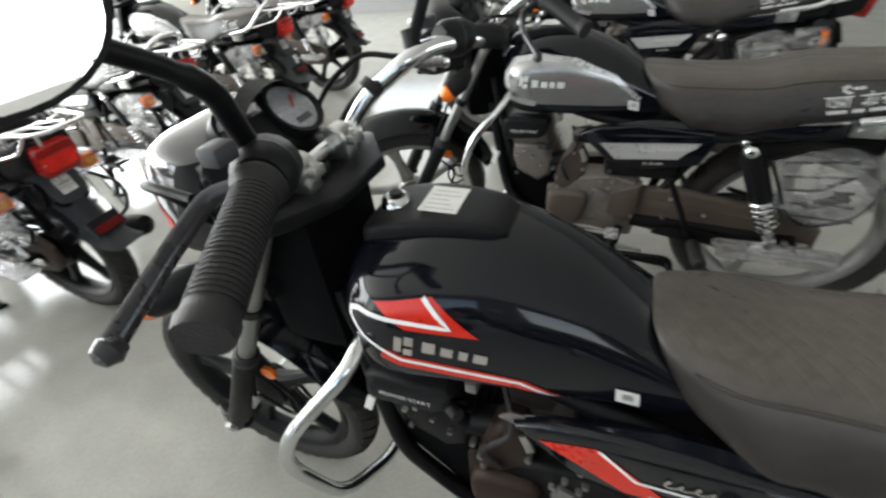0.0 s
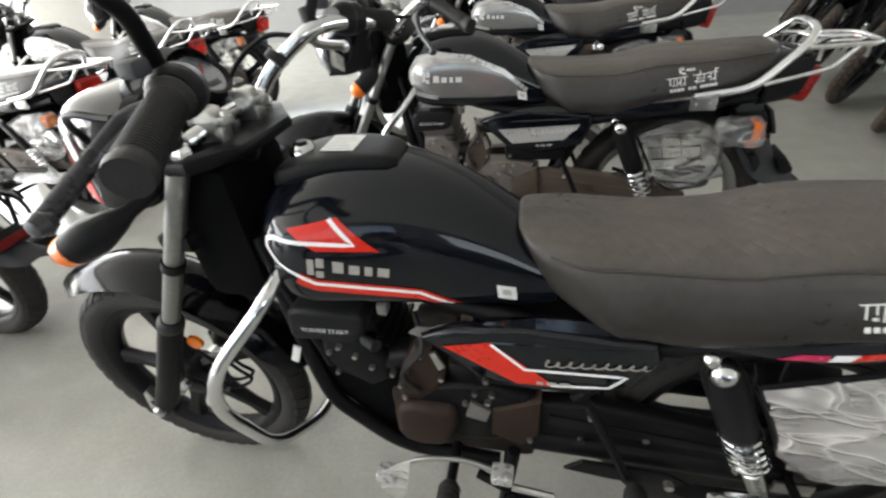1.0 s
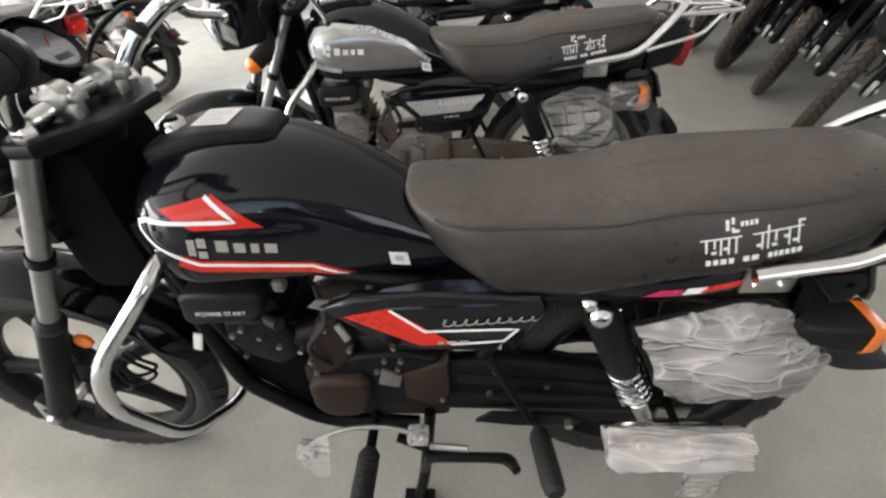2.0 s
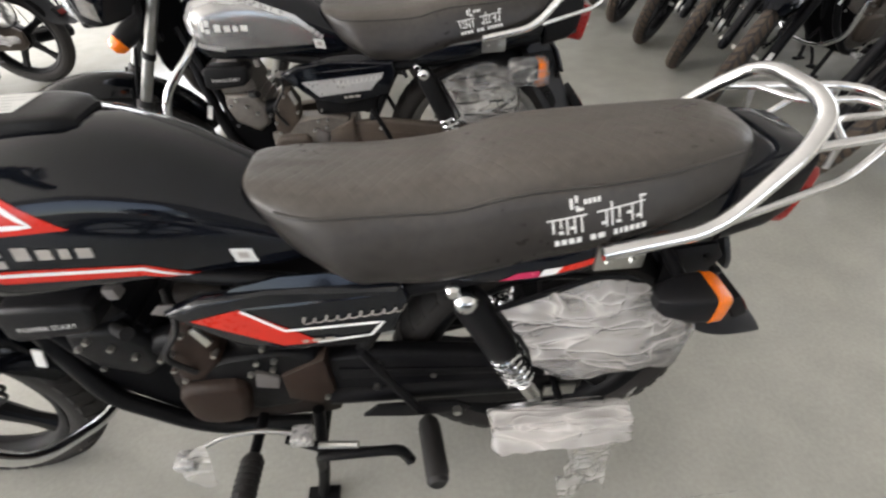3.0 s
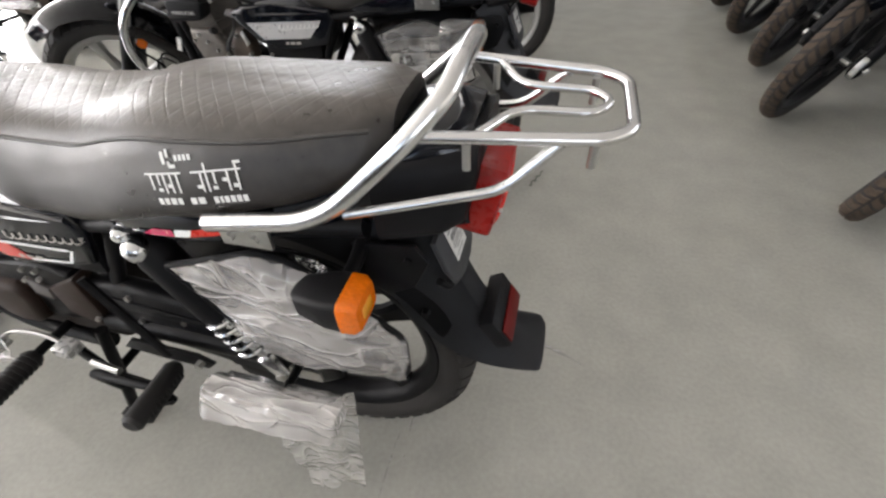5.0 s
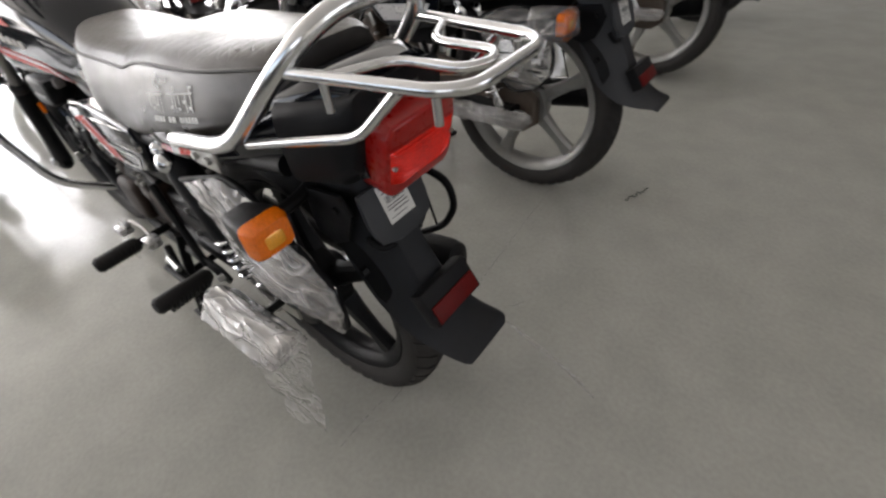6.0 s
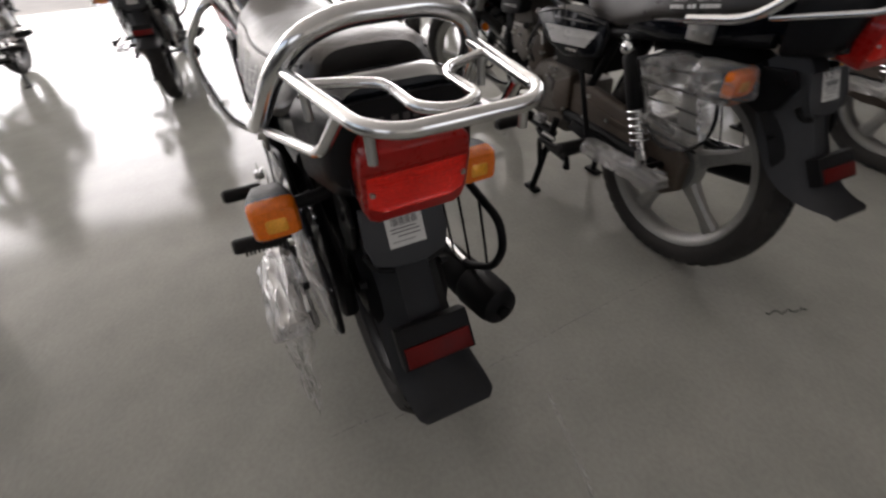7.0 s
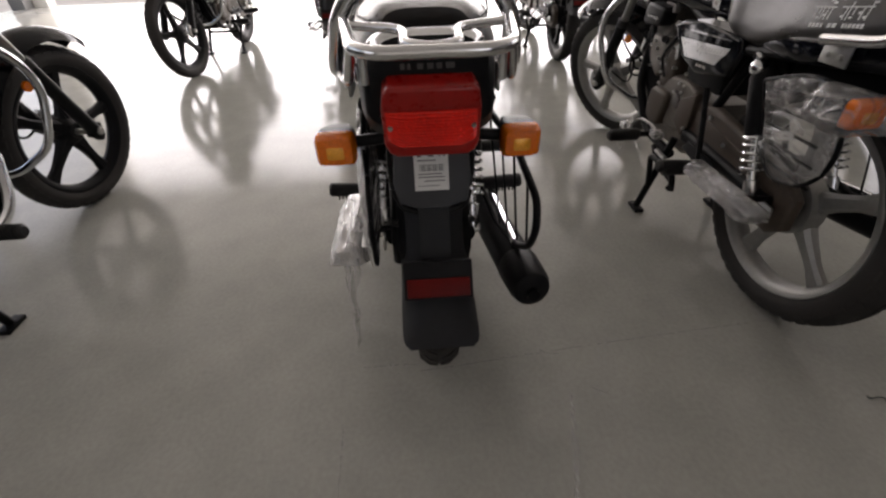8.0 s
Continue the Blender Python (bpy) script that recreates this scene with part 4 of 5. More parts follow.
    for x, z, y in ((-0.742, 0.526, 0.090), (-0.687, 0.480, 0.090), (-0.648, 0.472, 0.094), (-0.621, 0.490, 0.098), (-0.635, 0.447, 0.098), (-0.589, 0.533, 0.098), (-0.557, 0.479, 0.098), (-0.500, 0.445, 0.096),
                    (-0.470, 0.446, 0.096), (-0.519, 0.414, 0.096), (-0.632, 0.412, 0.096), (-0.402, 0.335, 0.102), (-0.715, 0.505, 0.090), (-0.765, 0.508, 0.088), (-0.770, 0.436, 0.074), (-0.480, 0.480, 0.094), (-0.478, 0.423, 0.096), (-0.48, 0.52, 0.094)):
        part("bolt", lathe([(0.0, -y - 0.004), (0.0045, -y - 0.004), (0.0055, -y), (0.0055, -y + 0.012)], (x, 0, z), 6), STEEL, engine)
    part("petcock", box((-0.645, -0.105, 0.628), (-0.627, -0.085, 0.650), 0.005), GREY_DUSTY, bike)
    part("starter_case", tube([(-0.70, -0.055, 0.47), (-0.585, -0.055, 0.50)], 0.027, 16), BLACK_SATIN, bike)
    part("ignition_lead", tube(curve_pts([(-0.60, -0.06, 0.60), (-0.58, -0.105, 0.56), (-0.62, -0.11, 0.50), (-0.60, -0.10, 0.44)], 6), 0.005, 8), RUBBER, bike)
    part("spark_plug_cap", tube([(-0.70, -0.07, 0.535), (-0.665, -0.095, 0.545)], 0.011, 10), RUBBER, bike)
    part("connector", box((-0.553, -0.120, 0.585), (-0.538, -0.108, 0.606), 0.003), RED if st["tank"] == "red" else GREY_PLASTIC, bike)
    part("lead_clip", slab([(-0.597, 0.600), (-0.580, 0.616), (-0.560, 0.614), (-0.571, 0.591)], -0.110, -0.106, 0.001), GREY_DUSTY, bike)
    part("tag", box((-0.845, -0.088, 0.47), (-0.83, -0.084, 0.515), 0.001, Matrix.Translation((-0.8375, 0, 0.49)) @ Matrix.Rotation(radians(22), 4, "Y") @ Matrix.Translation((0.8375, 0, -0.49))), PAPER, bike)

    # crash guard: one hoop that crosses under the down tube
    half = [(-0.79, 0.05, 0.735), (-0.765, 0.16, 0.72), (-0.862, 0.232, 0.61), (-0.893, 0.235, 0.52), (-0.862, 0.196, 0.362), (-0.842, 0.085, 0.292), (-0.838, 0.02, 0.285)]
    hoop = part("crash_guard", tube(bent([(x, -y, z) for x, y, z in half] + half[::-1], 0.05), 0.0113, 14), CHROME, bike, "bent chrome crash guard")
    part("guard_bracket", tube([(-0.838, 0, 0.285), (-0.775, 0, 0.345)], 0.009, 10), BLACK_SATIN, hoop)

    # tank
    rows = smooth_table([(-0.812, 0.060, 0.735, 0.792), (-0.803, 0.096, 0.695, 0.812), (-0.78, 0.124, 0.668, 0.834), (-0.74, 0.137, 0.655, 0.848), (-0.68, 0.128, 0.648, 0.860), (-0.60, 0.114, 0.644, 0.854), (-0.52, 0.100, 0.642, 0.823), (-0.45, 0.087, 0.640, 0.780), (-0.40, 0.080, 0.640, 0.744), (-0.372, 0.076, 0.645, 0.725)])
    rings = []
    for x, w, a, b in rows:
        rg = [v for v in ring(x, w, a, b, 44, 2.35)]
        low = ring(x, w, a, b, 44, 5.5)
        rg = [q if q.z < (a + b) / 2 else p for p, q in zip(rg, low)]
        for v in rg:
            h = (v.z - a) / (b - a)
            v.y *= 1.0 - 0.06 * max(0, h - 0.62) / 0.38
        rings.append(rg)
    tank = part("fuel_tank", loft(rings), BLACK_GLOSS, bike, st["tank_label"], sharp=60)
    bv = surface_of(tank)
    pad = part("tank_pad", loft([ring(x, w, a, b, 28, 6) for x, w, a, b in smooth_table([(-0.796, 0.034, 0.800, 0.832), (-0.783, 0.048, 0.810, 0.850), (-0.74, 0.053, 0.830, 0.864), (-0.68, 0.050, 0.840, 0.871), (-0.62, 0.042, 0.840, 0.868), (-0.598, 0.030, 0.840, 0.859)])]), BLACK_PLASTIC, tank, "black plastic tank-top console with fuel cap")
    part("fuel_cap", lathe([(0.0, 0.012), (0.014, 0.012), (0.019, 0.008), (0.021, 0.0), (0.021, -0.010), (0.0, -0.010)], (-0.755, 0.000, 0.860), 24, axis="z"), CHROME, pad)
    part("cap_lock", lathe([(0.0, 0.016), (0.008, 0.016), (0.008, 0.008), (0.0, 0.008)], (-0.755, 0.000, 0.860), 14, axis="z"), BLACK_PLASTIC, pad)
    lab = part("notice_label", box((-0.712, -0.028, 0.8716), (-0.662, 0.030, 0.8724), 0.0), PAPER, pad, "white paper notice")
    bm = bmesh.new()
    for i in range(5):
        box_into(bm, (-0.706, -0.022 + 0.010 * i, 0.8724), (-0.668 - 0.006 * (i % 3), -0.0200 + 0.010 * i, 0.8727))
    part("notice_print", bm, PALE_INK, lab)
    for s in (-1, 1):
        if st["tank"] == "red":
            part("red_flash", patch(bv, (-0.740, 0.800), (-0.668, 0.812), (-0.612, 0.762), (-0.700, 0.769), s, 0.0010, 12, 8), RED, tank, "red flash on the tank side")
            part("white_line", stripe(bv, [(-0.678, 0.811), (-0.646, 0.775), (-0.762, 0.787), (-0.776, 0.782), (-0.778, 0.771), (-0.760, 0.747), (-0.712, 0.714), (-0.566, 0.686), (-0.522, 0.656)], 0.0058, s, 0.0018), WHITE, tank)
            part("red_line", stripe(bv, [(-0.737, 0.724), (-0.712, 0.710), (-0.566, 0.682), (-0.512, 0.648)], 0.021, s, 0.0010), RED, tank)
            part("badge_mark", bars(bv, -0.720, 0.732, -0.696, 0.727, [(0.0, 0.38, 0.0, 0.027), (0.5, 0.95, 0.014, 0.030), (0.5, 0.95, -0.004, 0.008)], s), SILVER_PRINT, tank)
            part("badge_name", bars(bv, -0.684, 0.732, -0.604, 0.717, [(0.0, 0.19, 0, 0.020), (0.28, 0.46, 0, 0.016), (0.55, 0.68, 0, 0.016), (0.77, 0.97, 0, 0.016)], s), SILVER_PRINT, tank)
        else:
            edge = [(-0.785, 0.768), (-0.76, 0.805), (-0.70, 0.815), (-0.60, 0.80), (-0.50, 0.755), (-0.43, 0.695)]
            low = [(-0.785, 0.745), (-0.765, 0.705), (-0.70, 0.690), (-0.60, 0.684), (-0.50, 0.680), (-0.43, 0.680)]
            bm = bmesh.new()
            for i in range(5):
                patch(bv, low[i], low[i + 1], edge[i + 1], edge[i], s, 0.0010, 6, 8, bm)
            bmesh.ops.remove_doubles(bm, verts=bm.verts, dist=0.0008)
            part("silver_panel", bm, GREY_DECAL, tank, "grey-silver panel on the tank side")
            part("silver_edge", stripe(bv, [(-0.70, 0.690), (-0.765, 0.706), (-0.785, 0.745)] + edge, 0.013, s, 0.0018), LIGHT_SILVER, tank)
            part("badge_mark", bars(bv, -0.745, 0.742, -0.722, 0.738, [(0.0, 0.38, 0.0, 0.027), (0.5, 0.95, 0.014, 0.030), (0.5, 0.95, -0.004, 0.008)], s, 0.0024), PAPER, tank)
            part("badge_name", bars(bv, -0.71, 0.738, -0.622, 0.732, [(0.0, 0.19, 0, 0.019), (0.28, 0.46, 0, 0.015), (0.55, 0.68, 0, 0.015), (0.77, 0.97, 0, 0.015)], s, 0.0024), PAPER, tank)
        stk = part("sticker", patch(bv, (-0.455, 0.669), (-0.428, 0.663), (-0.430, 0.688), (-0.457, 0.694), s, 0.0022, 4, 4), PAPER, tank, "small white paper sticker")
        part("sticker_code", patch(bv, (-0.448, 0.676), (-0.436, 0.673), (-0.437, 0.683), (-0.449, 0.686), s, 0.0030, 3, 3), SILVER_PRINT, stk)

    # seat: flared sides, the nose raked back over the tank
    rows = smooth_table([(-0.437, 0.060, 0.690, 0.764), (-0.425, 0.088, 0.659, 0.768), (-0.36, 0.122, 0.625, 0.761), (-0.28, 0.119, 0.615, 0.758), (-0.20, 0.122, 0.611, 0.760), (-0.15, 0.125, 0.621, 0.764), (-0.10, 0.128, 0.633, 0.777), (-0.05, 0.129, 0.646, 0.785), (0.02, 0.128, 0.658, 0.787), (0.10, 0.118, 0.678, 0.789), (0.16, 0.104, 0.694, 0.793), (0.205, 0.088, 0.718, 0.795), (0.236, 0.063, 0.745, 0.790)])
    rings = []
    for x, w, a, b in rows:
        rg = ring(x, w, a, b, 52, 3.9)
        for v in rg:
            v.y *= 1 + 0.34 * (0.35 - (v.z - a) / (b - a))
            k = min(1.0, max(0.0, (-0.18 - x) / 0.257))
            v.x += 0.6 * max(0.0, 0.772 - v.z) * k * k * (3 - 2 * k)
        rings.append(rg)
    seat = part("seat", loft(rings), SEAT_TOP, bike, "long dark vinyl seat, dusty, quilted top coloured lighter as if lit from above", sharp=60)
    sv = surface_of(seat)
    for s in (-1, 1):
        pipe = []
        for x in [i * 0.02 - 0.385 for i in range(31)]:
            w, a, b = interp(rows, x)
            pipe.append(laid(sv, x, b - 0.021 - 0.006 * math.sin((x + 0.4) * 5), s, 0.0006))
        part("piping", tube(pipe, 0.0026, 8), SEAT_SIDE, seat)
    for s in (-1, 1):
        x0, z0, x1, z1 = (-0.040, 0.702, 0.085, 0.719)
        thin = [(0.00, 0.40, 0.0205, 0.0225), (0.50, 0.99, 0.0205, 0.0225)]
        for t, w, lo, hi in ((0.05, 0.022, 0.004, 0.021), (0.11, 0.05, 0.002, 0.006), (0.13, 0.018, 0.009, 0.021), (0.19, 0.02, 0.0, 0.021), (0.225, 0.055, 0.006, 0.010), (0.265, 0.02, 0.0, 0.021), (0.335, 0.02, 0.0, 0.021), (0.30, 0.07, 0.027, 0.031),
                             (0.54, 0.05, 0.004, 0.008), (0.585, 0.02, 0.0, 0.021), (0.64, 0.02, 0.0, 0.030), (0.69, 0.05, 0.002, 0.006), (0.715, 0.02, 0.008, 0.021), (0.80, 0.055, 0.010, 0.014), (0.845, 0.02, 0.0, 0.021), (0.89, 0.05, 0.003, 0.007), (0.935, 0.02, 0.0, 0.030), (0.93, 0.07, 0.027, 0.030)):
            thin.append((t, t + w, lo, hi))
        for t, w in ((0.06, 0.05), (0.13, 0.05), (0.20, 0.06), (0.28, 0.05), (0.42, 0.06), (0.50, 0.07), (0.66, 0.045), (0.72, 0.03), (0.765, 0.045), (0.825, 0.045), (0.885, 0.045), (0.945, 0.045)):
            thin.append((t, t + w, -0.013, -0.0055))
        thin += [(0.24, 0.275, 0.031, 0.044), (0.295, 0.325, 0.038, 0.046), (0.295, 0.325, 0.029, 0.034)] + [(t, t + 0.03, 0.034, 0.040) for t in (0.38, 0.425, 0.47, 0.515)]
        part("dealer_print", bars(sv, x0, z0, x1, z1, thin, s), PAPER, seat, "white printed bars on the seat side")

    # side panel
    for s in (-1, 1):
        pan = part("side_panel", slab([(-0.575, 0.605), (-0.52, 0.630), (-0.42, 0.634), (-0.235, 0.630), (-0.225, 0.60), (-0.255, 0.530), (-0.40, 0.503), (-0.49, 0.525)], 0.098 * s, 0.122 * s, 0.010, seg=3), BLACK_GLOSS, bike, st["panel_label"])
        pv = surface_of(pan)
        part("panel_shoulder", loft([[Vector((x, (y0 + dy) * s, z0)), Vector((x, (y1 + dy) * s, z1)), Vector((x, 0.095 * s, z1 - 0.004)), Vector((x, 0.095 * s, z0 - 0.004))] for x, y0, z0, y1, z1, dy in ((-0.515, 0.116, 0.606, 0.114, 0.612, 0), (-0.47, 0.123, 0.607, 0.108, 0.636, 0), (-0.40, 0.124, 0.609, 0.104, 0.648, 0), (-0.335, 0.124, 0.612, 0.104, 0.648, 0), (-0.27, 0.123, 0.616, 0.108, 0.634, 0), (-0.24, 0.118, 0.620, 0.116, 0.624, 0))]), BLACK_GLOSS, pan, sharp=25)
        if st["tank"] == "red":
            part("red_flash", patch(pv, (-0.540, 0.592), (-0.465, 0.609), (-0.366, 0.524), (-0.425, 0.522), s, 0.001, 10, 6), RED, pan)
            part("white_line", stripe(pv, [(-0.464, 0.606), (-0.414, 0.557), (-0.268, 0.561), (-0.290, 0.533), (-0.374, 0.526)], 0.0055, s, 0.0018), WHITE, pan)
            part("model_print", flourish(pv, -0.388, 0.573, -0.232, 0.586, s), SILVER_PRINT, pan)
        else:
            part("silver_panel", patch(pv, (-0.515, 0.582), (-0.262, 0.598), (-0.31, 0.548), (-0.47, 0.536), s, 0.001, 12, 6), LIGHT_SILVER, pan)
            part("model_print", flourish(pv, -0.41, 0.570, -0.275, 0.584, s), PAPER, pan)
        part("badge_print", bars(pv, -0.395, 0.526, -0.345, 0.529, [(0.0, 0.2, 0, 0.007), (0.3, 0.6, 0, 0.007), (0.7, 1.0, 0, 0.007)], s, 0.002), SILVER_PRINT, pan)

    # tail
    rows = smooth_table([(-0.20, 0.095, 0.622, 0.66), (-0.15, 0.120, 0.614, 0.675), (-0.02, 0.128, 0.612, 0.695), (0.10, 0.112, 0.636, 0.715), (0.20, 0.092, 0.648, 0.755), (0.27, 0.078, 0.645, 0.775), (0.315, 0.066, 0.645, 0.772)])
    tail = part("tail_cowl", loft([ring(x, w, a, b, 32, 4.5) for x, w, a, b in rows]), BLACK_GLOSS, bike, "glossy black tail cowl")
    tv = surface_of(tail)
    for s in (-1, 1):
        if st["tank"] == "red":
            part("magenta_strip", patch(tv, (-0.10, 0.628), (-0.045, 0.634), (-0.045, 0.646), (-0.075, 0.643), s, 0.001, 5, 3), MAGENTA, tail)
            part("white_strip", patch(tv, (-0.045, 0.634), (-0.022, 0.637), (-0.014, 0.650), (-0.040, 0.647), s, 0.001, 4, 3), WHITE, tail)
            part("red_strip", patch(tv, (-0.022, 0.637), (0.05, 0.650), (0.055, 0.663), (-0.014, 0.650), s, 0.001, 6, 3), RED, tail)
        else:
            part("grey_strip", patch(tv, (-0.14, 0.655), (0.06, 0.672), (0.06, 0.684), (-0.14, 0.664), s, 0.001, 8, 3), GREY_DECAL, tail)
    end = part("tail_end", loft([ring_yz(x, (0, zc), wy, wz, 28, 5.0) for x, zc, wy, wz in ((0.215, 0.690, 0.098, 0.060), (0.285, 0.700, 0.086, 0.058), (0.312, 0.712, 0.080, 0.048), (0.325, 0.742, 0.070, 0.020))]), BLACK_PLASTIC, bike, "black tail housing round the lamp")
    bm = bmesh.new()
    for y0, y1 in ((-0.046, -0.041), (-0.038, -0.034), (-0.026, -0.019), (-0.014, -0.007), (-0.003, 0.003), (0.008, 0.018)):
        box_into(bm, (0.3240, y0 + 0.012, 0.7375), (0.3268, y1 + 0.012, 0.7435))
    part("badge_print", bm, DULL_BADGE, end)
    prof = [(-0.050, 0.728), (0.050, 0.728), (0.057, 0.721), (0.0605, 0.70), (0.0600, 0.652), (0.0555, 0.639), (0.046, 0.632), (-0.046, 0.632), (-0.0555, 0.639), (-0.0600, 0.652), (-0.0605, 0.70), (-0.057, 0.721)]
    lean = Matrix.Translation((0.334, 0, 0.68)) @ Matrix.Rotation(radians(13), 4, "Y") @ Matrix.Translation((-0.334, 0, -0.68))
    TURN[0] = lean
    lamp = part("tail_lamp", slab(prof, 0.30, 0.346, 0.005, "x", 3), RED_LENS, bike, "broad deep red tail lamp lens")
    # the middle of the lens: a bowed field moulded in level ribs
    bm = bmesh.new()
    cols, lines = 25, 37
    grid = []
    for i in range(cols):
        u = i / (cols - 1) * 2 - 1
        row = []
        for j in range(lines):
            v = j / (lines - 1)
            low = 0.648 + 0.010 * max(0.0, (abs(u) - 0.7) / 0.3)
            bow = 0.0045 * (1 - u ** 4) * (1 - (2 * v - 1) ** 4)
            rib = (0.0, 0.0012, 0.0014)[j % 3] if 0 < j < lines - 1 and 0 < i < cols - 1 else 0.0
            row.append(bm.verts.new((0.3462 + bow + rib, 0.0555 * u, low + (0.699 - low) * v)))
        grid.append(row)
    for p, q in zip(grid, grid[1:]):
        for j in range(lines - 1):
            bm.faces.new((p[j], q[j], q[j + 1], p[j + 1]))
    # the brighter red stands in for light thrown back within the lens
    part("brake_glow", bm, RED_CORE, lamp, "ribbed middle of the lens, its inner glow put in as brighter red", sharp=20)
    part("lens_seam", box((0.3455, -0.057, 0.7005), (0.3470, 0.057, 0.7025), 0.0005), RED_LENS, lamp)
    for s in (-1, 1):
        part("screw", lathe([(0.0, 0.0), (0.003, 0.0), (0.003, -0.006)], (0.3510, 0.051 * s, 0.679), 8, axis="x"), STEEL, lamp)

    TURN[0] = Matrix.Identity(4)

    # rear mudguard with plate holder
    part("inner_fender", fender_arc(0.0, 0.345, 118, 12, 0.062, 0.05), BLACK_PLASTIC, bike)
    spine = smooth_table([(0.215, 0.655, 0.056), (0.262, 0.605, 0.054), (0.288, 0.545, 0.056), (0.316, 0.480, 0.058), (0.343, 0.436, 0.059), (0.376, 0.405, 0.060), (0.415, 0.376, 0.057), (0.427, 0.367, 0.047)], 5)
    bm = bmesh.new()
    rws = []
    for i, (x, z, w) in enumerate(spine):
        a, b = spine[max(0, i - 1)], spine[min(len(spine) - 1, i + 1)]
        d = Vector((b[0] - a[0], 0, b[1] - a[1])).normalized()
        out = Vector((-d.z, 0, d.x))
        rws.append([bm.verts.new(Vector((x, w * u, z)) - out * (interp(((0.2, 0.085), (0.25, 0.098), (0.29, 0.100), (0.33, 0.085), (0.375, 0.048), (0.417, 0.005)), x)[0] * abs(u) ** 3.5)) for u in (-1, -0.93, -0.75, -0.4, 0, 0.4, 0.75, 0.93, 1)])
    for p, q in zip(rws, rws[1:]):
        for j in range(8):
            bm.faces.new((p[j], p[j + 1], q[j + 1], q[j]))
    guard = part("rear_mudguard", thick(bm, 0.004), GREY_PLASTIC, bike, "dark grey plastic rear mudguard and flap")
    plate = part("plate_holder", slab([(-0.054, 0.612), (0.054, 0.612), (0.058, 0.565), (0.05, 0.535), (0.02, 0.525), (-0.02, 0.525), (-0.05, 0.535), (-0.058, 0.565)], 0.0, 0.010, 0.004, "x"), GREY_PLASTIC, bike)
    plate.data.transform(Matrix.Translation((0.276, 0, 0.57)) @ Matrix.Rotation(radians(-21), 4, "Y") @ Matrix.Translation((0, 0, -0.57)))
    bm = box((0.0105, -0.026, 0.553), (0.0112, 0.024, 0.608))
    bm.transform(Matrix.Translation((0.276, 0, 0.57)) @ Matrix.Rotation(radians(-21), 4, "Y") @ Matrix.Translation((0, 0, -0.57)))
    lab = part("plate_label", bm, PAPER, plate, "white printed paper label with a bar code")
    bm = bmesh.new()
    for z, y0, y1, h in ((0.604, -0.021, -0.015, 0.005), (0.604, -0.005, 0.003, 0.005), (0.604, 0.010, 0.013, 0.004), (0.604, 0.016, 0.020, 0.004), (0.5965, -0.021, 0.006, 0.0018), (0.577, -0.021, 0.014, 0.0016), (0.5725, -0.020, 0.018, 0.0016), (0.567, -0.012, 0.018, 0.0016), (0.560, -0.021, 0.010, 0.001)):
        box_into(bm, (0.0112, y0, z - h / 2), (0.0116, y1, z + h / 2))
    for i in range(13):
        box_into(bm, (0.0112, -0.018 + 0.0028 * i, 0.581), (0.0116, -0.018 + 0.0028 * i + (0.0017 if i % 3 else 0.0009), 0.591))
    bm.transform(Matrix.Translation((0.276, 0, 0.57)) @ Matrix.Rotation(radians(-21), 4, "Y") @ Matrix.Translation((0, 0, -0.57)))
    part("label_print", bm, FADED_INK, lab)
    part("plate_bracket", tube(bent([(0.272, -0.056, 0.545), (0.283, -0.046, 0.524), (0.287, -0.018, 0.519), (0.288, 0.0, 0.524), (0.287, 0.018, 0.519), (0.283, 0.046, 0.524), (0.272, 0.056, 0.545)], 0.012), 0.0058, 10), BLACK_PLASTIC, plate)
    part("bracket_stud", lathe([(0.0, 0.004), (0.006, 0.003), (0.008, 0.0), (0.008, -0.006)], (0.292, 0, 0.520), 12, axis="x"), BLACK_PLASTIC, plate)
    tiltm = Matrix.Translation((0.350, 0, 0.435)) @ Matrix.Rotation(radians(-32), 4, "Y")
    bm = box((-0.012, -0.052, -0.028), (0.014, 0.052, 0.030), 0.003, tiltm)
    holder = part("reflector_holder", bm, BLACK_PLASTIC, bike)
    part("reflector", box((0.0142, -0.047, -0.024), (0.0175, 0.047, 0.004), 0.001, tiltm), RED_REFLEX, holder, "long red rear reflector")
    for s in (-1, 1):
        part("fender_arm", tube(bent([(0.17, 0.04 * s, 0.605), (0.172, 0.075 * s, 0.594), (0.172, 0.125 * s, 0.590)], 0.02), 0.010, 10), BLACK_PLASTIC, bike)
        body = part("rear_indicator", loft([ring_yz(x, (0.148 * s, 0.589), wy, wz) for x, wy, wz in ((0.118, 0.010, 0.010), (0.128, 0.021, 0.017), (0.165, 0.030, 0.0245), (0.187, 0.031, 0.0255))]), BLACK_PLASTIC, bike, "black-bodied turn signal on a short arm")
        ln = part("lens", loft([ring_yz(x, (0.148 * s, 0.589), wy, wz) for x, wy, wz in ((0.187, 0.0318, 0.0262), (0.203, 0.0308, 0.0252), (0.210, 0.026, 0.0205), (0.211, 0.01, 0.01))]), ORANGE, body, "amber lens")
        part("bulb_reflector", loft([ring_yz(x, (0.148 * s, 0.587), wy, wz) for x, wy, wz in ((0.2105, 0.014, 0.011), (0.2118, 0.012, 0.009))]), AMBER_CORE, ln)
        if st["film"] and not st["film_tail"]:
            part("film", film_box((0.105, 0.148 * s - 0.037, 0.556), (0.218, 0.148 * s + 0.037, 0.622), 2.2, (8, 6, 6)), FILM_CLEAR, body, "thin clear film round the turn signal")
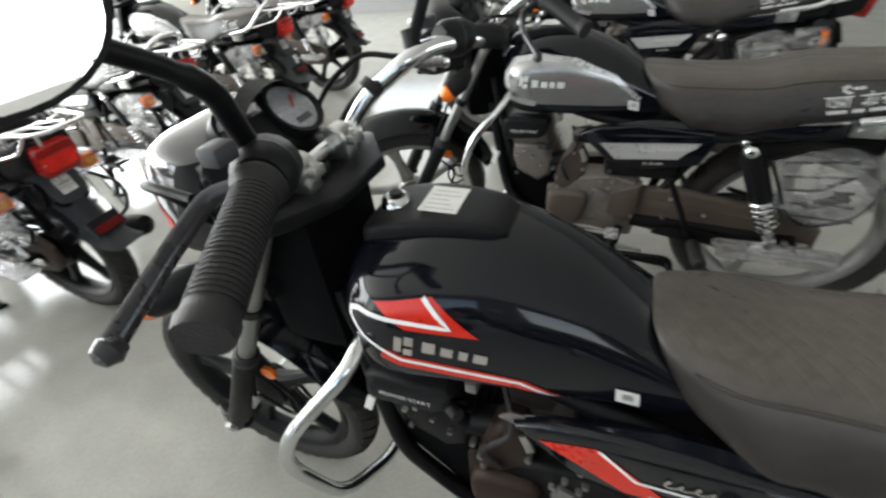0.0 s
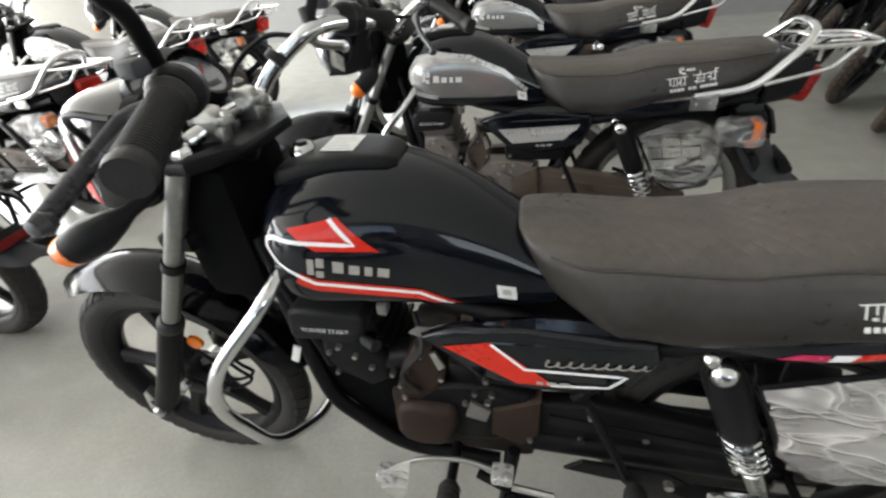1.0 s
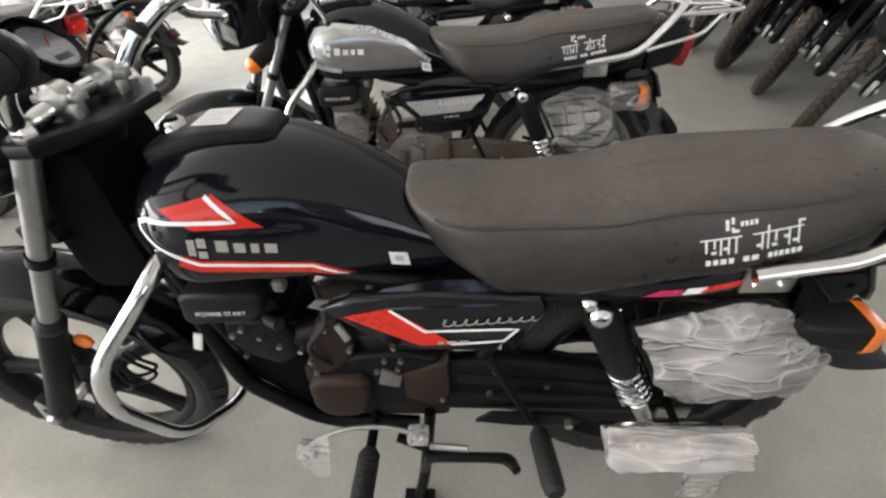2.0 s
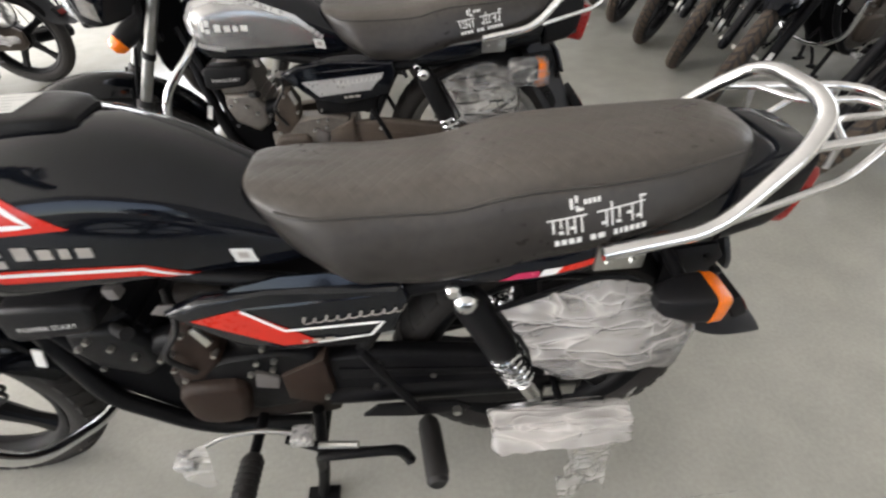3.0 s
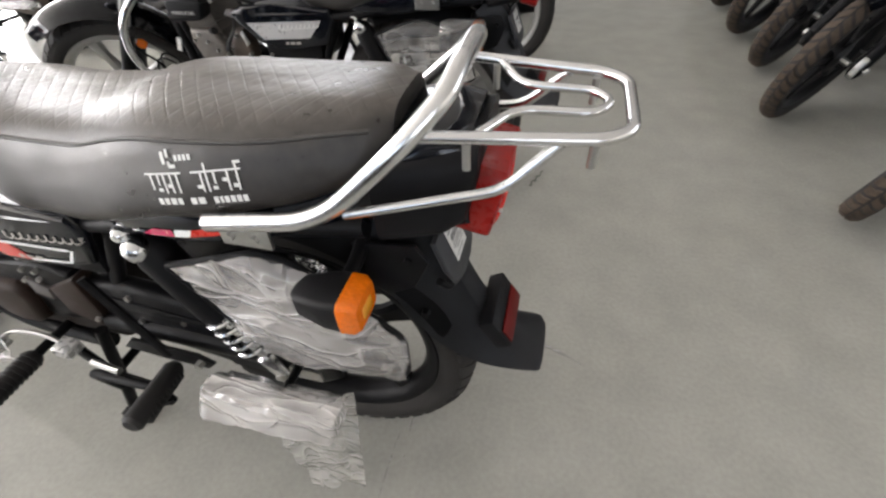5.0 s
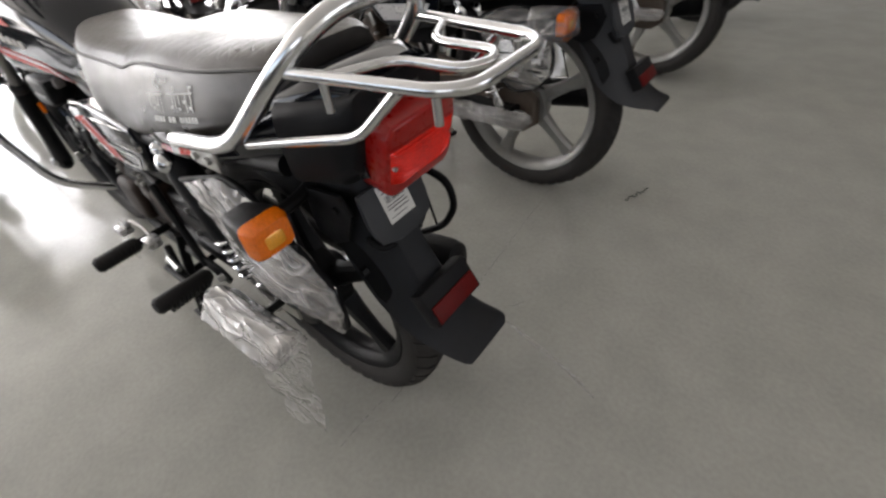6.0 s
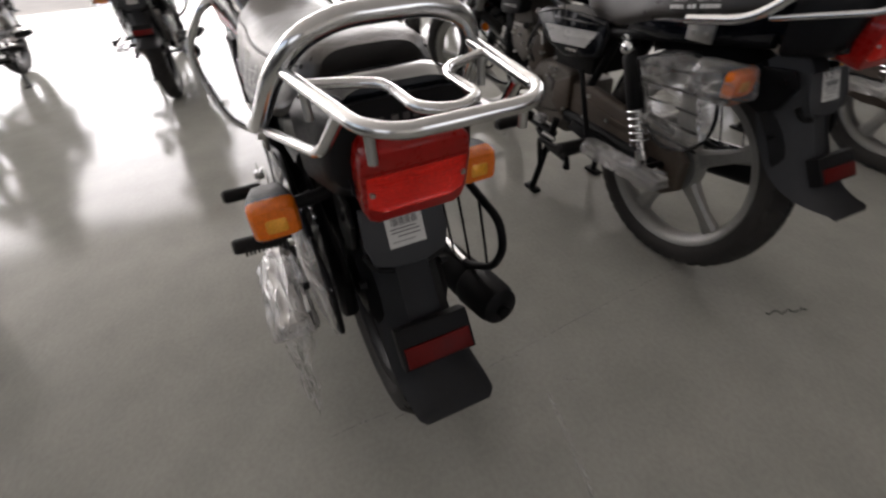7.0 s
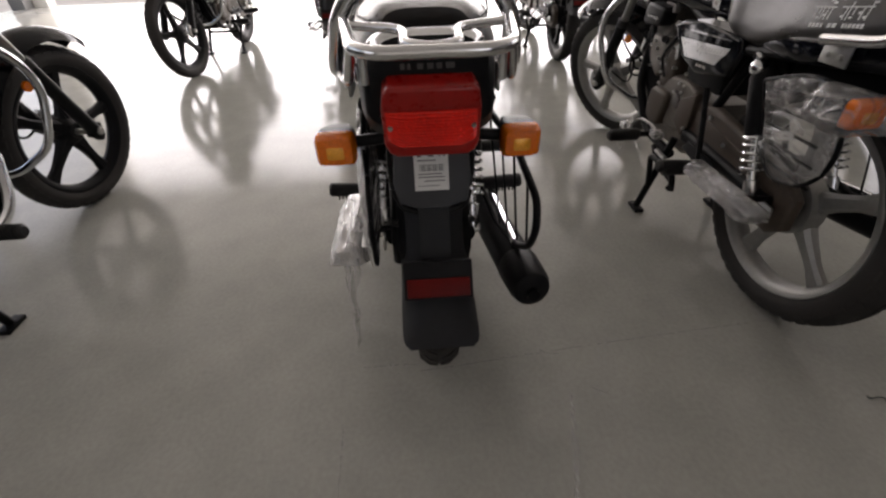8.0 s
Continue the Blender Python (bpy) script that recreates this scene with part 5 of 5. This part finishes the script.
        lug = part("bracket", slab([(0.17, 0.605), (0.245, 0.612), (0.262, 0.585), (0.240, 0.535), (0.205, 0.515), (0.17, 0.53)], 0.062 * s - 0.004, 0.062 * s + 0.004, 0.002), BLACK_SATIN, bike)
        part("bolt", lathe([(0.0, 0.071 * s), (0.005, 0.071 * s), (0.006, 0.064 * s)], (0.235, 0, 0.588), 6), BLACK_SATIN, lug)
        part("bolt", lathe([(0.0, 0.068 * s), (0.006, 0.068 * s), (0.007, 0.058 * s)], (0.250, 0, 0.478), 6), BLACK_SATIN, guard)

    # carrier and grab rail
    if st["carrier"]:
        rail = part("grab_rail", tube(bent([(0.030, -0.139, 0.679), (0.172, -0.134, 0.699), (0.264, -0.107, 0.784), (0.297, -0.080, 0.818), (0.302, -0.042, 0.831), (0.302, 0.042, 0.831), (0.297, 0.080, 0.818), (0.264, 0.107, 0.784), (0.172, 0.134, 0.699), (0.030, 0.139, 0.679)], 0.045), 0.0107, 14), ALU, bike, "polished aluminium grab rail and luggage carrier")
        part("carrier_hoop", tube(bent([(0.268, -0.100, 0.787), (0.440, -0.074, 0.786), (0.464, -0.052, 0.786), (0.464, 0.052, 0.786), (0.440, 0.074, 0.786), (0.268, 0.100, 0.787)], 0.032), 0.0063, 12), ALU, rail)
        part("carrier_inner", tube(bent([(0.324, -0.088, 0.786), (0.355, -0.028, 0.786), (0.43, -0.026, 0.786), (0.447, 0.0, 0.786), (0.43, 0.026, 0.786), (0.355, 0.028, 0.786), (0.324, 0.088, 0.786)], 0.022), 0.0047, 10), ALU, rail)
        for s in (-1, 1):
            part("carrier_brace", tube(bent([(0.196, 0.124 * s, 0.704), (0.353, 0.092 * s, 0.733), (0.402, 0.079 * s, 0.782)], 0.02), 0.0058, 10), ALU, rail)
            part("rail_bracket", box((0.028, 0.127 * s - 0.003, 0.638), (0.095, 0.127 * s + 0.003, 0.682), 0.002), STEEL, rail)
        for s in (-1, 1):
            for x, y in ((0.432, 0.066), (0.318, 0.090)):
                part("carrier_tab", tube([(x, y * s, 0.782), (x, y * s, 0.752)], 0.0042, 10), STEEL, rail)
        for s in (-1, 1):
            for x in (0.045, 0.078):
                part("bolt", lathe([(0.0, 0.136 * s), (0.005, 0.136 * s), (0.006, 0.129 * s)], (x, 0, 0.655), 6), STEEL, rail)

    # rear suspension, chain case
    for s in (-1, 1):
        top, low = Vector((-0.150, 0.101 * s, 0.592)), Vector((-0.018, 0.102 * s, 0.284))
        d = low - top
        sh = part("shock_absorber", tube([top + d * t for t in (0.0, 0.06, 0.10, 0.46, 0.50)], [0.016, 0.025, 0.029, 0.029, 0.027], 18), BLACK_PLASTIC, bike, "black shock absorber with chrome spring and cap")
        side, other = d.normalized().cross(Vector((0, 1, 0))).normalized(), Vector((0, 1, 0))
        coil = []
        for i in range(85):
            a, t = 6.283185 * i / 15, 0.47 + 0.31 * i / 84
            coil.append(top + d * t + (side * math.cos(a) + other * math.sin(a)) * 0.0275)
        part("spring", tube(coil, 0.0040, 8), CHROME, sh)
        part("damper_rod", tube([top + d * t for t in (0.5, 0.82, 0.83, 1.0)], [0.012, 0.012, 0.018, 0.016], 14), ALU, sh)
        part("cap_nut", lathe([(0.0, 0.135 * s), (0.010, 0.133 * s), (0.017, 0.127 * s), (0.020, 0.119 * s), (0.020, 0.108 * s), (0.014, 0.098 * s), (0.0, 0.098 * s)], (-0.146, 0, 0.582), 20), CHROME, sh)
        part("top_eye", lathe([(0.0, 0.122 * s), (0.007, 0.122 * s), (0.012, 0.117 * s), (0.014, 0.108 * s), (0.014, 0.085 * s), (0.0, 0.085 * s)], (-0.164, 0, 0.603), 16), CHROME, sh)
        part("lower_nut", lathe([(0.0, 0.088 * s), (0.013, 0.088 * s), (0.013, 0.116 * s), (0.008, 0.121 * s), (0.0, 0.122 * s)], (-0.018, 0, 0.284), 8), STEEL, sh)
    case = part("chain_case", slab([(-0.40, 0.425), (-0.30, 0.432), (0.03, 0.385), (0.085, 0.345), (0.085, 0.265), (0.04, 0.232), (-0.10, 0.238), (-0.38, 0.285), (-0.41, 0.33)], -0.086, -0.052, 0.012, seg=3), st["case"], bike, "long pressed chain case")
    part("case_rib", slab([(-0.37, 0.40), (-0.05, 0.362), (-0.05, 0.345), (-0.37, 0.37)], -0.090, -0.085, 0.002), st["case"], case)
    for x, z in ((-0.312, 0.336), (-0.205, 0.36), (-0.30, 0.405)):
        part("bolt", lathe([(0.0, -0.093), (0.006, -0.093), (0.006, -0.084)], (x, 0, z), 6), STEEL, case)
    part("axle_adjuster", box((0.0, -0.108, 0.285), (0.06, -0.101, 0.315), 0.003), STEEL, bike)

    # pegs, levers, stands
    for s in (-1, 1):
        part("rider_peg_bar", tube([(-0.545, 0.06 * s, 0.262), (-0.545, 0.175 * s, 0.262)], 0.010, 10), BLACK_SATIN, bike)
        pg = part("rider_footpeg", tube([(-0.545, s * y, 0.262) for y in (0.165, 0.172, 0.268, 0.275)], [0.014, 0.019, 0.019, 0.013], 14), RUBBER, bike, "ribbed black rubber footpeg")
        bm = bmesh.new()
        for i in range(9):
            tube_into(bm, [(-0.545, s * (0.176 + 0.0105 * i), 0.262), (-0.545, s * (0.181 + 0.0105 * i), 0.262)], 0.0212, 14)
        part("peg_ribs", bm, RUBBER, pg)
        part("peg_bracket", slab([(-0.31, 0.33), (-0.17, 0.325), (-0.14, 0.305), (-0.16, 0.285), (-0.26, 0.29), (-0.34, 0.30)], 0.120 * s, 0.128 * s, 0.002), BLACK_SATIN, bike)
        part("peg_brace", tube([(-0.315, 0.118 * s, 0.485), (-0.235, 0.128 * s, 0.305)], 0.008, 8), BLACK_SATIN, bike)
        pp = part("passenger_footpeg", tube([(-0.222 + 0.014 * t, s * (0.135 + 0.125 * t), 0.290 + 0.015 * t) for t in (0, 0.08, 0.95, 1.0)], [0.011, 0.0185, 0.0185, 0.013], 14), RUBBER, bike, "black rubber passenger footpeg")
        bm = bmesh.new()
        for i in range(10):
            t = 0.14 + 0.08 * i
            tube_into(bm, [(-0.222 + 0.014 * q, s * (0.135 + 0.115 * q), 0.286 + 0.010 * q) for q in (t, t + 0.035)], 0.0204, 14)
        part("peg_ribs", bm, RUBBER, pp)
        part("bolt", lathe([(0.0, 0.140 * s), (0.008, 0.140 * s), (0.008, 0.128 * s)], (-0.167, 0, 0.305), 6), STEEL, bike)
        part("centre_stand_leg", tube(bent([(-0.43, 0.10 * s, 0.29), (-0.455, 0.135 * s, 0.10), (-0.475, 0.145 * s, 0.014)], 0.05), 0.012, 10), BLACK_SATIN, bike)
        part("centre_stand_foot", box((-0.51, 0.145 * s - 0.016, 0.0), (-0.44, 0.145 * s + 0.016, 0.014), 0.003), BLACK_SATIN, bike)
    part("stand_crossbar", tube([(-0.447, -0.12, 0.17), (-0.447, 0.12, 0.17)], 0.010, 10), BLACK_SATIN, bike)
    part("stand_tang", tube(bent([(-0.455, -0.135, 0.12), (-0.43, -0.165, 0.235), (-0.275, -0.165, 0.238), (-0.262, -0.165, 0.19)], 0.02), 0.0095, 10), BLACK_SATIN, bike)
    part("stand_spring", tube([(-0.43, -0.15, 0.25), (-0.355, -0.158, 0.255)], 0.007, 8), STEEL, bike)
    gear = part("gear_lever", tube(bent([(-0.665, -0.15, 0.255), (-0.60, -0.145, 0.30), (-0.52, -0.14, 0.305), (-0.455, -0.15, 0.298)], 0.03), 0.0048, 10), ALLOY, bike)
    part("toe_pad", box((-0.695, -0.175, 0.235), (-0.655, -0.140, 0.258), 0.006), LIGHT_SILVER, gear, "film-wrapped gear pedal pad")
    part("heel_pad", box((-0.468, -0.172, 0.288), (-0.428, -0.138, 0.312), 0.006), LIGHT_SILVER, gear, "film-wrapped gear pedal pad")
    if st["film"]:
        part("pedal_film", sheet([(-0.70, -0.165, 0.25), (-0.62, -0.16, 0.31), (-0.645, -0.17, 0.165), (-0.672, -0.175, 0.150)], 3.0, 12, 10, 0.008), FILM_THIN, gear, "loose clear film on the pedal")
    if st["side_stand"]:
        part("side_stand", tube(bent([(-0.50, -0.12, 0.24), (-0.52, -0.26, 0.05), (-0.525, -0.275, 0.014)], 0.03), 0.0095, 10), BLACK_SATIN, bike, "side stand swung out")
        part("stand_foot", box((-0.55, -0.315, 0.0), (-0.50, -0.265, 0.012), 0.003), BLACK_SATIN, bike)
    else:
        part("side_stand", tube(bent([(-0.50, -0.125, 0.235), (-0.40, -0.15, 0.215), (-0.28, -0.155, 0.21), (-0.26, -0.175, 0.20)], 0.03), 0.0095, 10), BLACK_SATIN, bike)

    # exhaust, right-hand guard
    part("exhaust_pipe", tube(bent([(-0.73, 0.05, 0.50), (-0.80, 0.09, 0.40), (-0.70, 0.125, 0.24), (-0.45, 0.135, 0.215), (-0.25, 0.145, 0.225)], 0.07), 0.018, 14), CHROME, bike)
    def along(*ts, drop=0.0):
        return [(-0.27 + 0.47 * t, 0.145 + 0.045 * t, 0.228 + 0.052 * t - drop) for t in ts]
    muf = part("muffler", tube(along(0.0, 0.06, 0.16, 0.80, 0.84), [0.02, 0.034, 0.042, 0.043, 0.041], 24), BLACK_SATIN, bike, "matt black muffler with chrome heat shield")
    part("end_cap", tube(along(0.83, 0.85, 1.0, 1.035, 1.045), [0.041, 0.045, 0.042, 0.037, 0.030], 24), BLACK_PLASTIC, muf)
    part("tail_pipe", tube(along(1.02, 1.065, drop=0.006), 0.013, 14), BLACK_SATIN, muf)
    part("heat_shield", slab([(-0.20, 0.290), (0.10, 0.325), (0.105, 0.305), (-0.19, 0.268)], 0.170, 0.184, 0.004), CHROME, muf)
    loop = part("foot_guard", tube(bent([(-0.10, 0.130, 0.560), (0.09, 0.168, 0.530), (0.222, 0.180, 0.490), (0.236, 0.180, 0.440), (0.205, 0.180, 0.380), (0.11, 0.180, 0.315), (-0.02, 0.160, 0.29), (-0.12, 0.140, 0.33)], 0.03), 0.0072, 10), BLACK_SATIN, bike, "black tube guard with thin bars")
    for i in range(4):
        t = i / 3
        part("guard_bar", tube([(-0.06 + 0.21 * t, 0.140 + 0.038 * t, 0.552 - 0.040 * t), (0.0 + 0.185 * t, 0.165 + 0.015 * t, 0.292 + 0.072 * t)], 0.0026, 6), BLACK_SATIN, loop)

    # clothing guard and step on the left, still in packing film
    outline = st["guard"] or [(-0.100, 0.566), (-0.013, 0.592), (0.055, 0.614), (0.108, 0.597), (0.150, 0.542), (0.198, 0.500), (0.230, 0.468), (0.227, 0.365), (0.146, 0.372), (0.030, 0.352), (-0.026, 0.412), (-0.068, 0.505)]
    splay = Matrix(((1, 0, 0, 0), (0.05, 1, 0, 0.043), (0, 0, 1, 0), (0, 0, 0, 1)))
    TURN[0] = splay
    gd = part("clothing_guard", tube(bent([(x, -0.160, z) for x, z in outline + outline[:1]], 0.03), 0.0050, 8), BLACK_SATIN, bike, "wire clothing guard wrapped in creased clear film")
    for i in range(5):
        t = i / 4
        part("guard_bar", tube([(-0.02 - 0.05 * t, -0.160, 0.41 + 0.15 * t), ((0.215 if st["guard"] is None else 0.125) - 0.05 * t, -0.160, 0.40 + 0.17 * t)], 0.0035, 6), BLACK_SATIN, gd)
    if st["film"]:
        part("film", crumpled(outline, -0.162, 0.010, 1.7), st["wrap"], gd, "creased clear packing film")
    TURN[0] = Matrix.Identity(4)
    step = part("step_plate", box((-0.09, -0.195, 0.320), (0.10, -0.140, 0.328), 0.003), ALU, bike, "side step plate wrapped in film")
    part("step_bracket", tube([(0.02, -0.085, 0.318), (0.02, -0.18, 0.322)], 0.008, 8), BLACK_SATIN, bike)
    if st["film"]:
        part("film", film_box(*st["step_film"], 4.1), FILM_MILKY if st["film_tail"] else st["wrap"], step, "creased clear packing film")
        if st["film_tail"]:
            part("film_tail", sheet([(0.022, -0.206, 0.325), (0.150, -0.150, 0.362), (0.130, -0.186, 0.052), (0.026, -0.200, 0.046)], 8.3, 16, 22, 0.014), FILM_THIN, step, "torn end of film hanging down")
    return bike


def ring_yz(x, centre, wy, wz, n=24, e=6.0):
    out = []
    for j in range(n):
        a = 6.283185 * j / n
        c, s = math.cos(a), math.sin(a)
        out.append(Vector((x, centre[0] + wy * math.copysign(abs(c) ** (2 / e), c), centre[1] + wz * math.copysign(abs(s) ** (2 / e), s))))
    return out


RED_STYLE = dict(label="black motorcycle with red and white flashes, guards in packing film", tank="red", tank_label="glossy black fuel tank with red flashes and white lines",
                 panel_label="glossy black side panel with red flash", steer=0, rim=BLACK_SATIN, front_tyre=TYRE, rear_tyre=TYRE, cowl=PEARL_BLACK, mirrors=True, carrier=True, film=True, side_stand=False, film_tail=True, case=BLACK_SATIN, engine=ENGINE, casing=CASING, block=BLACK_SATIN, wrap=FILM, guard=None, step_film=((-0.112, -0.208, 0.300), (0.130, -0.145, 0.344)))
SILVER_STYLE = dict(RED_STYLE, label="black motorcycle with grey-silver tank panels, guards wrapped in film", tank="silver", tank_label="black fuel tank with grey-silver side panel",
                    panel_label="black side panel with silver field", steer=30, rim=ALLOY, cowl=BLACK_GLOSS, mirrors=False, side_stand=False, film_tail=False, case=CHAIN_DUSTY, engine=ENGINE_PALE, casing=CHAIN_DUSTY, block=ENGINE_PALE, wrap=FILM_CLEAR, guard=[(-0.100, 0.566), (-0.013, 0.600), (0.055, 0.612), (0.108, 0.590), (0.135, 0.540), (0.150, 0.490), (0.142, 0.440), (0.110, 0.400), (0.030, 0.375), (-0.026, 0.412), (-0.068, 0.505)], step_film=((-0.17, -0.200, 0.304), (0.11, -0.150, 0.342)))
BLACK_STYLE = dict(SILVER_STYLE, label="dark motorcycle with black alloy wheels, dusty front tyre", steer=38, rim=BLACK_SATIN, front_tyre=TYRE_DUSTY, film=False, carrier=False, side_stand=True)

main_bike = motorcycle(RED_STYLE)
silver_bike = motorcycle(SILVER_STYLE)
silver_bike.matrix_world = pose(-0.03, 0.915, 0, 0, 0, -1.5)
black_bike = motorcycle(BLACK_STYLE)


def parked(proto, front_x, front_y, heading):
    """Poses a copy by where its front tyre stands; heading: turn from the first bike's."""
    a = radians(heading)
    return pose(front_x - AXLE * math.cos(a), front_y - AXLE * math.sin(a), 0, 0, 0, heading)


silver_copies = [(0.0, 2.02, -3), (-0.02, 2.95, -3)]
for x, y, h in silver_copies:
    copy_thing(silver_bike, pose(x, y, 0, 0, 0, h))
black_bike.matrix_world = parked(black_bike, 1.453, 0.96, 13)
for x, y, h in ((1.383, 1.625, 12), (1.456, 2.19, 14), (1.45, 2.675, 11), (1.45, 3.22, 12), (1.48, 3.78, 13)):
    copy_thing(black_bike, parked(black_bike, x, y, h))
left_bike = motorcycle(dict(BLACK_STYLE, label="black motorcycle with black alloy wheels beside the red-striped one", steer=-10, front_tyre=TYRE, side_stand=False))
left_bike.matrix_world = parked(left_bike, -0.82, -1.31, 0)
copy_thing(left_bike, parked(left_bike, -2.70, -1.64, 178))
dark_bike = motorcycle(dict(SILVER_STYLE, label="black motorcycle with dark alloy wheels and film-wrapped guards", rim=BLACK_SATIN, steer=24))
dark_bike.matrix_world = pose(-2.42, 0.28, 0, 0, 0, 2)
for x, y, h in ((-2.75, 1.12, 0), (-2.8, 1.95, 1), (-2.85, 2.8, 0), (-2.6, -0.5, 0)):
    copy_thing(dark_bike, pose(x, y, 0, 0, 0, h))

# ---- small things on the floor ----
def scuff_material(name, tint, low, high, stretch):
    """Broken chalky marks: flecks of pale dust with bare floor between."""
    m = bpy.data.materials.new(name)
    m.use_nodes = True
    n, l = m.node_tree.nodes, m.node_tree.links
    p, out = n["Principled BSDF"], n["Material Output"]
    p.inputs["Base Color"].default_value, p.inputs["Roughness"].default_value = (*tint, 1), 0.7
    tc, mp, ns, mr = n.new("ShaderNodeTexCoord"), n.new("ShaderNodeMapping"), n.new("ShaderNodeTexNoise"), n.new("ShaderNodeMapRange")
    mp.inputs["Scale"].default_value = stretch
    ns.inputs["Scale"].default_value, ns.inputs["Detail"].default_value = 1.0, 7
    mr.inputs[1].default_value, mr.inputs[2].default_value, mr.inputs[3].default_value, mr.inputs[4].default_value = 0.42, 0.66, low, high
    tr, mix = n.new("ShaderNodeBsdfTransparent"), n.new("ShaderNodeMixShader")
    l.new(tc.outputs["Object"], mp.inputs[0])
    l.new(mp.outputs[0], ns.inputs[0])
    l.new(ns.outputs[0], mr.inputs[0])
    l.new(mr.outputs[0], mix.inputs[0])
    l.new(tr.outputs[0], mix.inputs[1])
    l.new(p.outputs[0], mix.inputs[2])
    l.new(mix.outputs[0], out.inputs[0])
    return m


CHALK = scuff_material("chalky_scuff", (0.62, 0.62, 0.60), 0.0, 0.75, (30, 160, 1))
SCRATCH = scuff_material("fine_scratch", (0.6, 0.6, 0.58), 0.0, 0.6, (60, 60, 1))


def ribbon(name, pts, widths, material, label, z=0.0012):
    """A thin mark along (x, y) points on the floor, swelling and tapering."""
    bm = bmesh.new()
    p = curve_pts([(x, y, z) for x, y in pts], 8)
    rows = []
    for i, q in enumerate(p):
        d = (p[min(i + 1, len(p) - 1)] - p[max(i - 1, 0)]).normalized()
        t = i / (len(p) - 1)
        w = widths * math.sin(math.pi * min(1, max(0.02, 0.06 + 0.9 * t))) ** 0.6
        nrm = Vector((-d.y, d.x, 0)) * w
        rows.append([bm.verts.new(q - nrm), bm.verts.new(q + nrm)])
    for a, b in zip(rows, rows[1:]):
        bm.faces.new((a[0], a[1], b[1], b[0]))
    return tagged(part(name, bm, material), label, "floor mark", kind="structure")


ribbon("floor_scuff", [(0.27, 0.297), (0.34, 0.280), (0.41, 0.262), (0.47, 0.246), (0.54, 0.216)], 0.0065, CHALK, "pale curved scuff on the cement floor")
ribbon("floor_scratch", [(0.15, -0.19), (0.148, -0.12), (0.15, -0.05)], 0.0016, SCRATCH, "fine pale scratch on the cement floor")
ribbon("floor_scratch", [(0.30, -0.214), (0.38, -0.212), (0.47, -0.209)], 0.0014, SCRATCH, "fine pale scratch on the cement floor")
ribbon("floor_scratch", [(0.13, 0.255), (0.145, 0.275), (0.15, 0.31)], 0.0016, SCRATCH, "fine pale scratch on the cement floor")
ribbon("floor_scratch", [(0.245, 0.345), (0.262, 0.36), (0.275, 0.39)], 0.0014, SCRATCH, "fine pale scratch on the cement floor")

ribbon("floor_joint", [(0.175, -0.10), (0.165, 0.03), (0.130, 0.383), (0.102, 0.71), (0.085, 0.95)], 0.0016, SCRATCH, "faint pale joint line across the cement floor")

# a kinked scrap of dark wire
scrap = [(0.333 + 0.04 * t + 0.004 * math.sin(t * 19), 0.942 + 0.11 * t + 0.006 * math.cos(t * 23), 0.0022 + 0.002 * abs(math.sin(t * 15))) for t in [i / 12 for i in range(13)]]
tagged(part("wire_scrap", tube(curve_pts(scrap, 4), 0.0016, 7), mat("dark_green_wire", (0.015, 0.03, 0.025), 0.5)), "kinked scrap of dark wire lying on the floor", "wire")
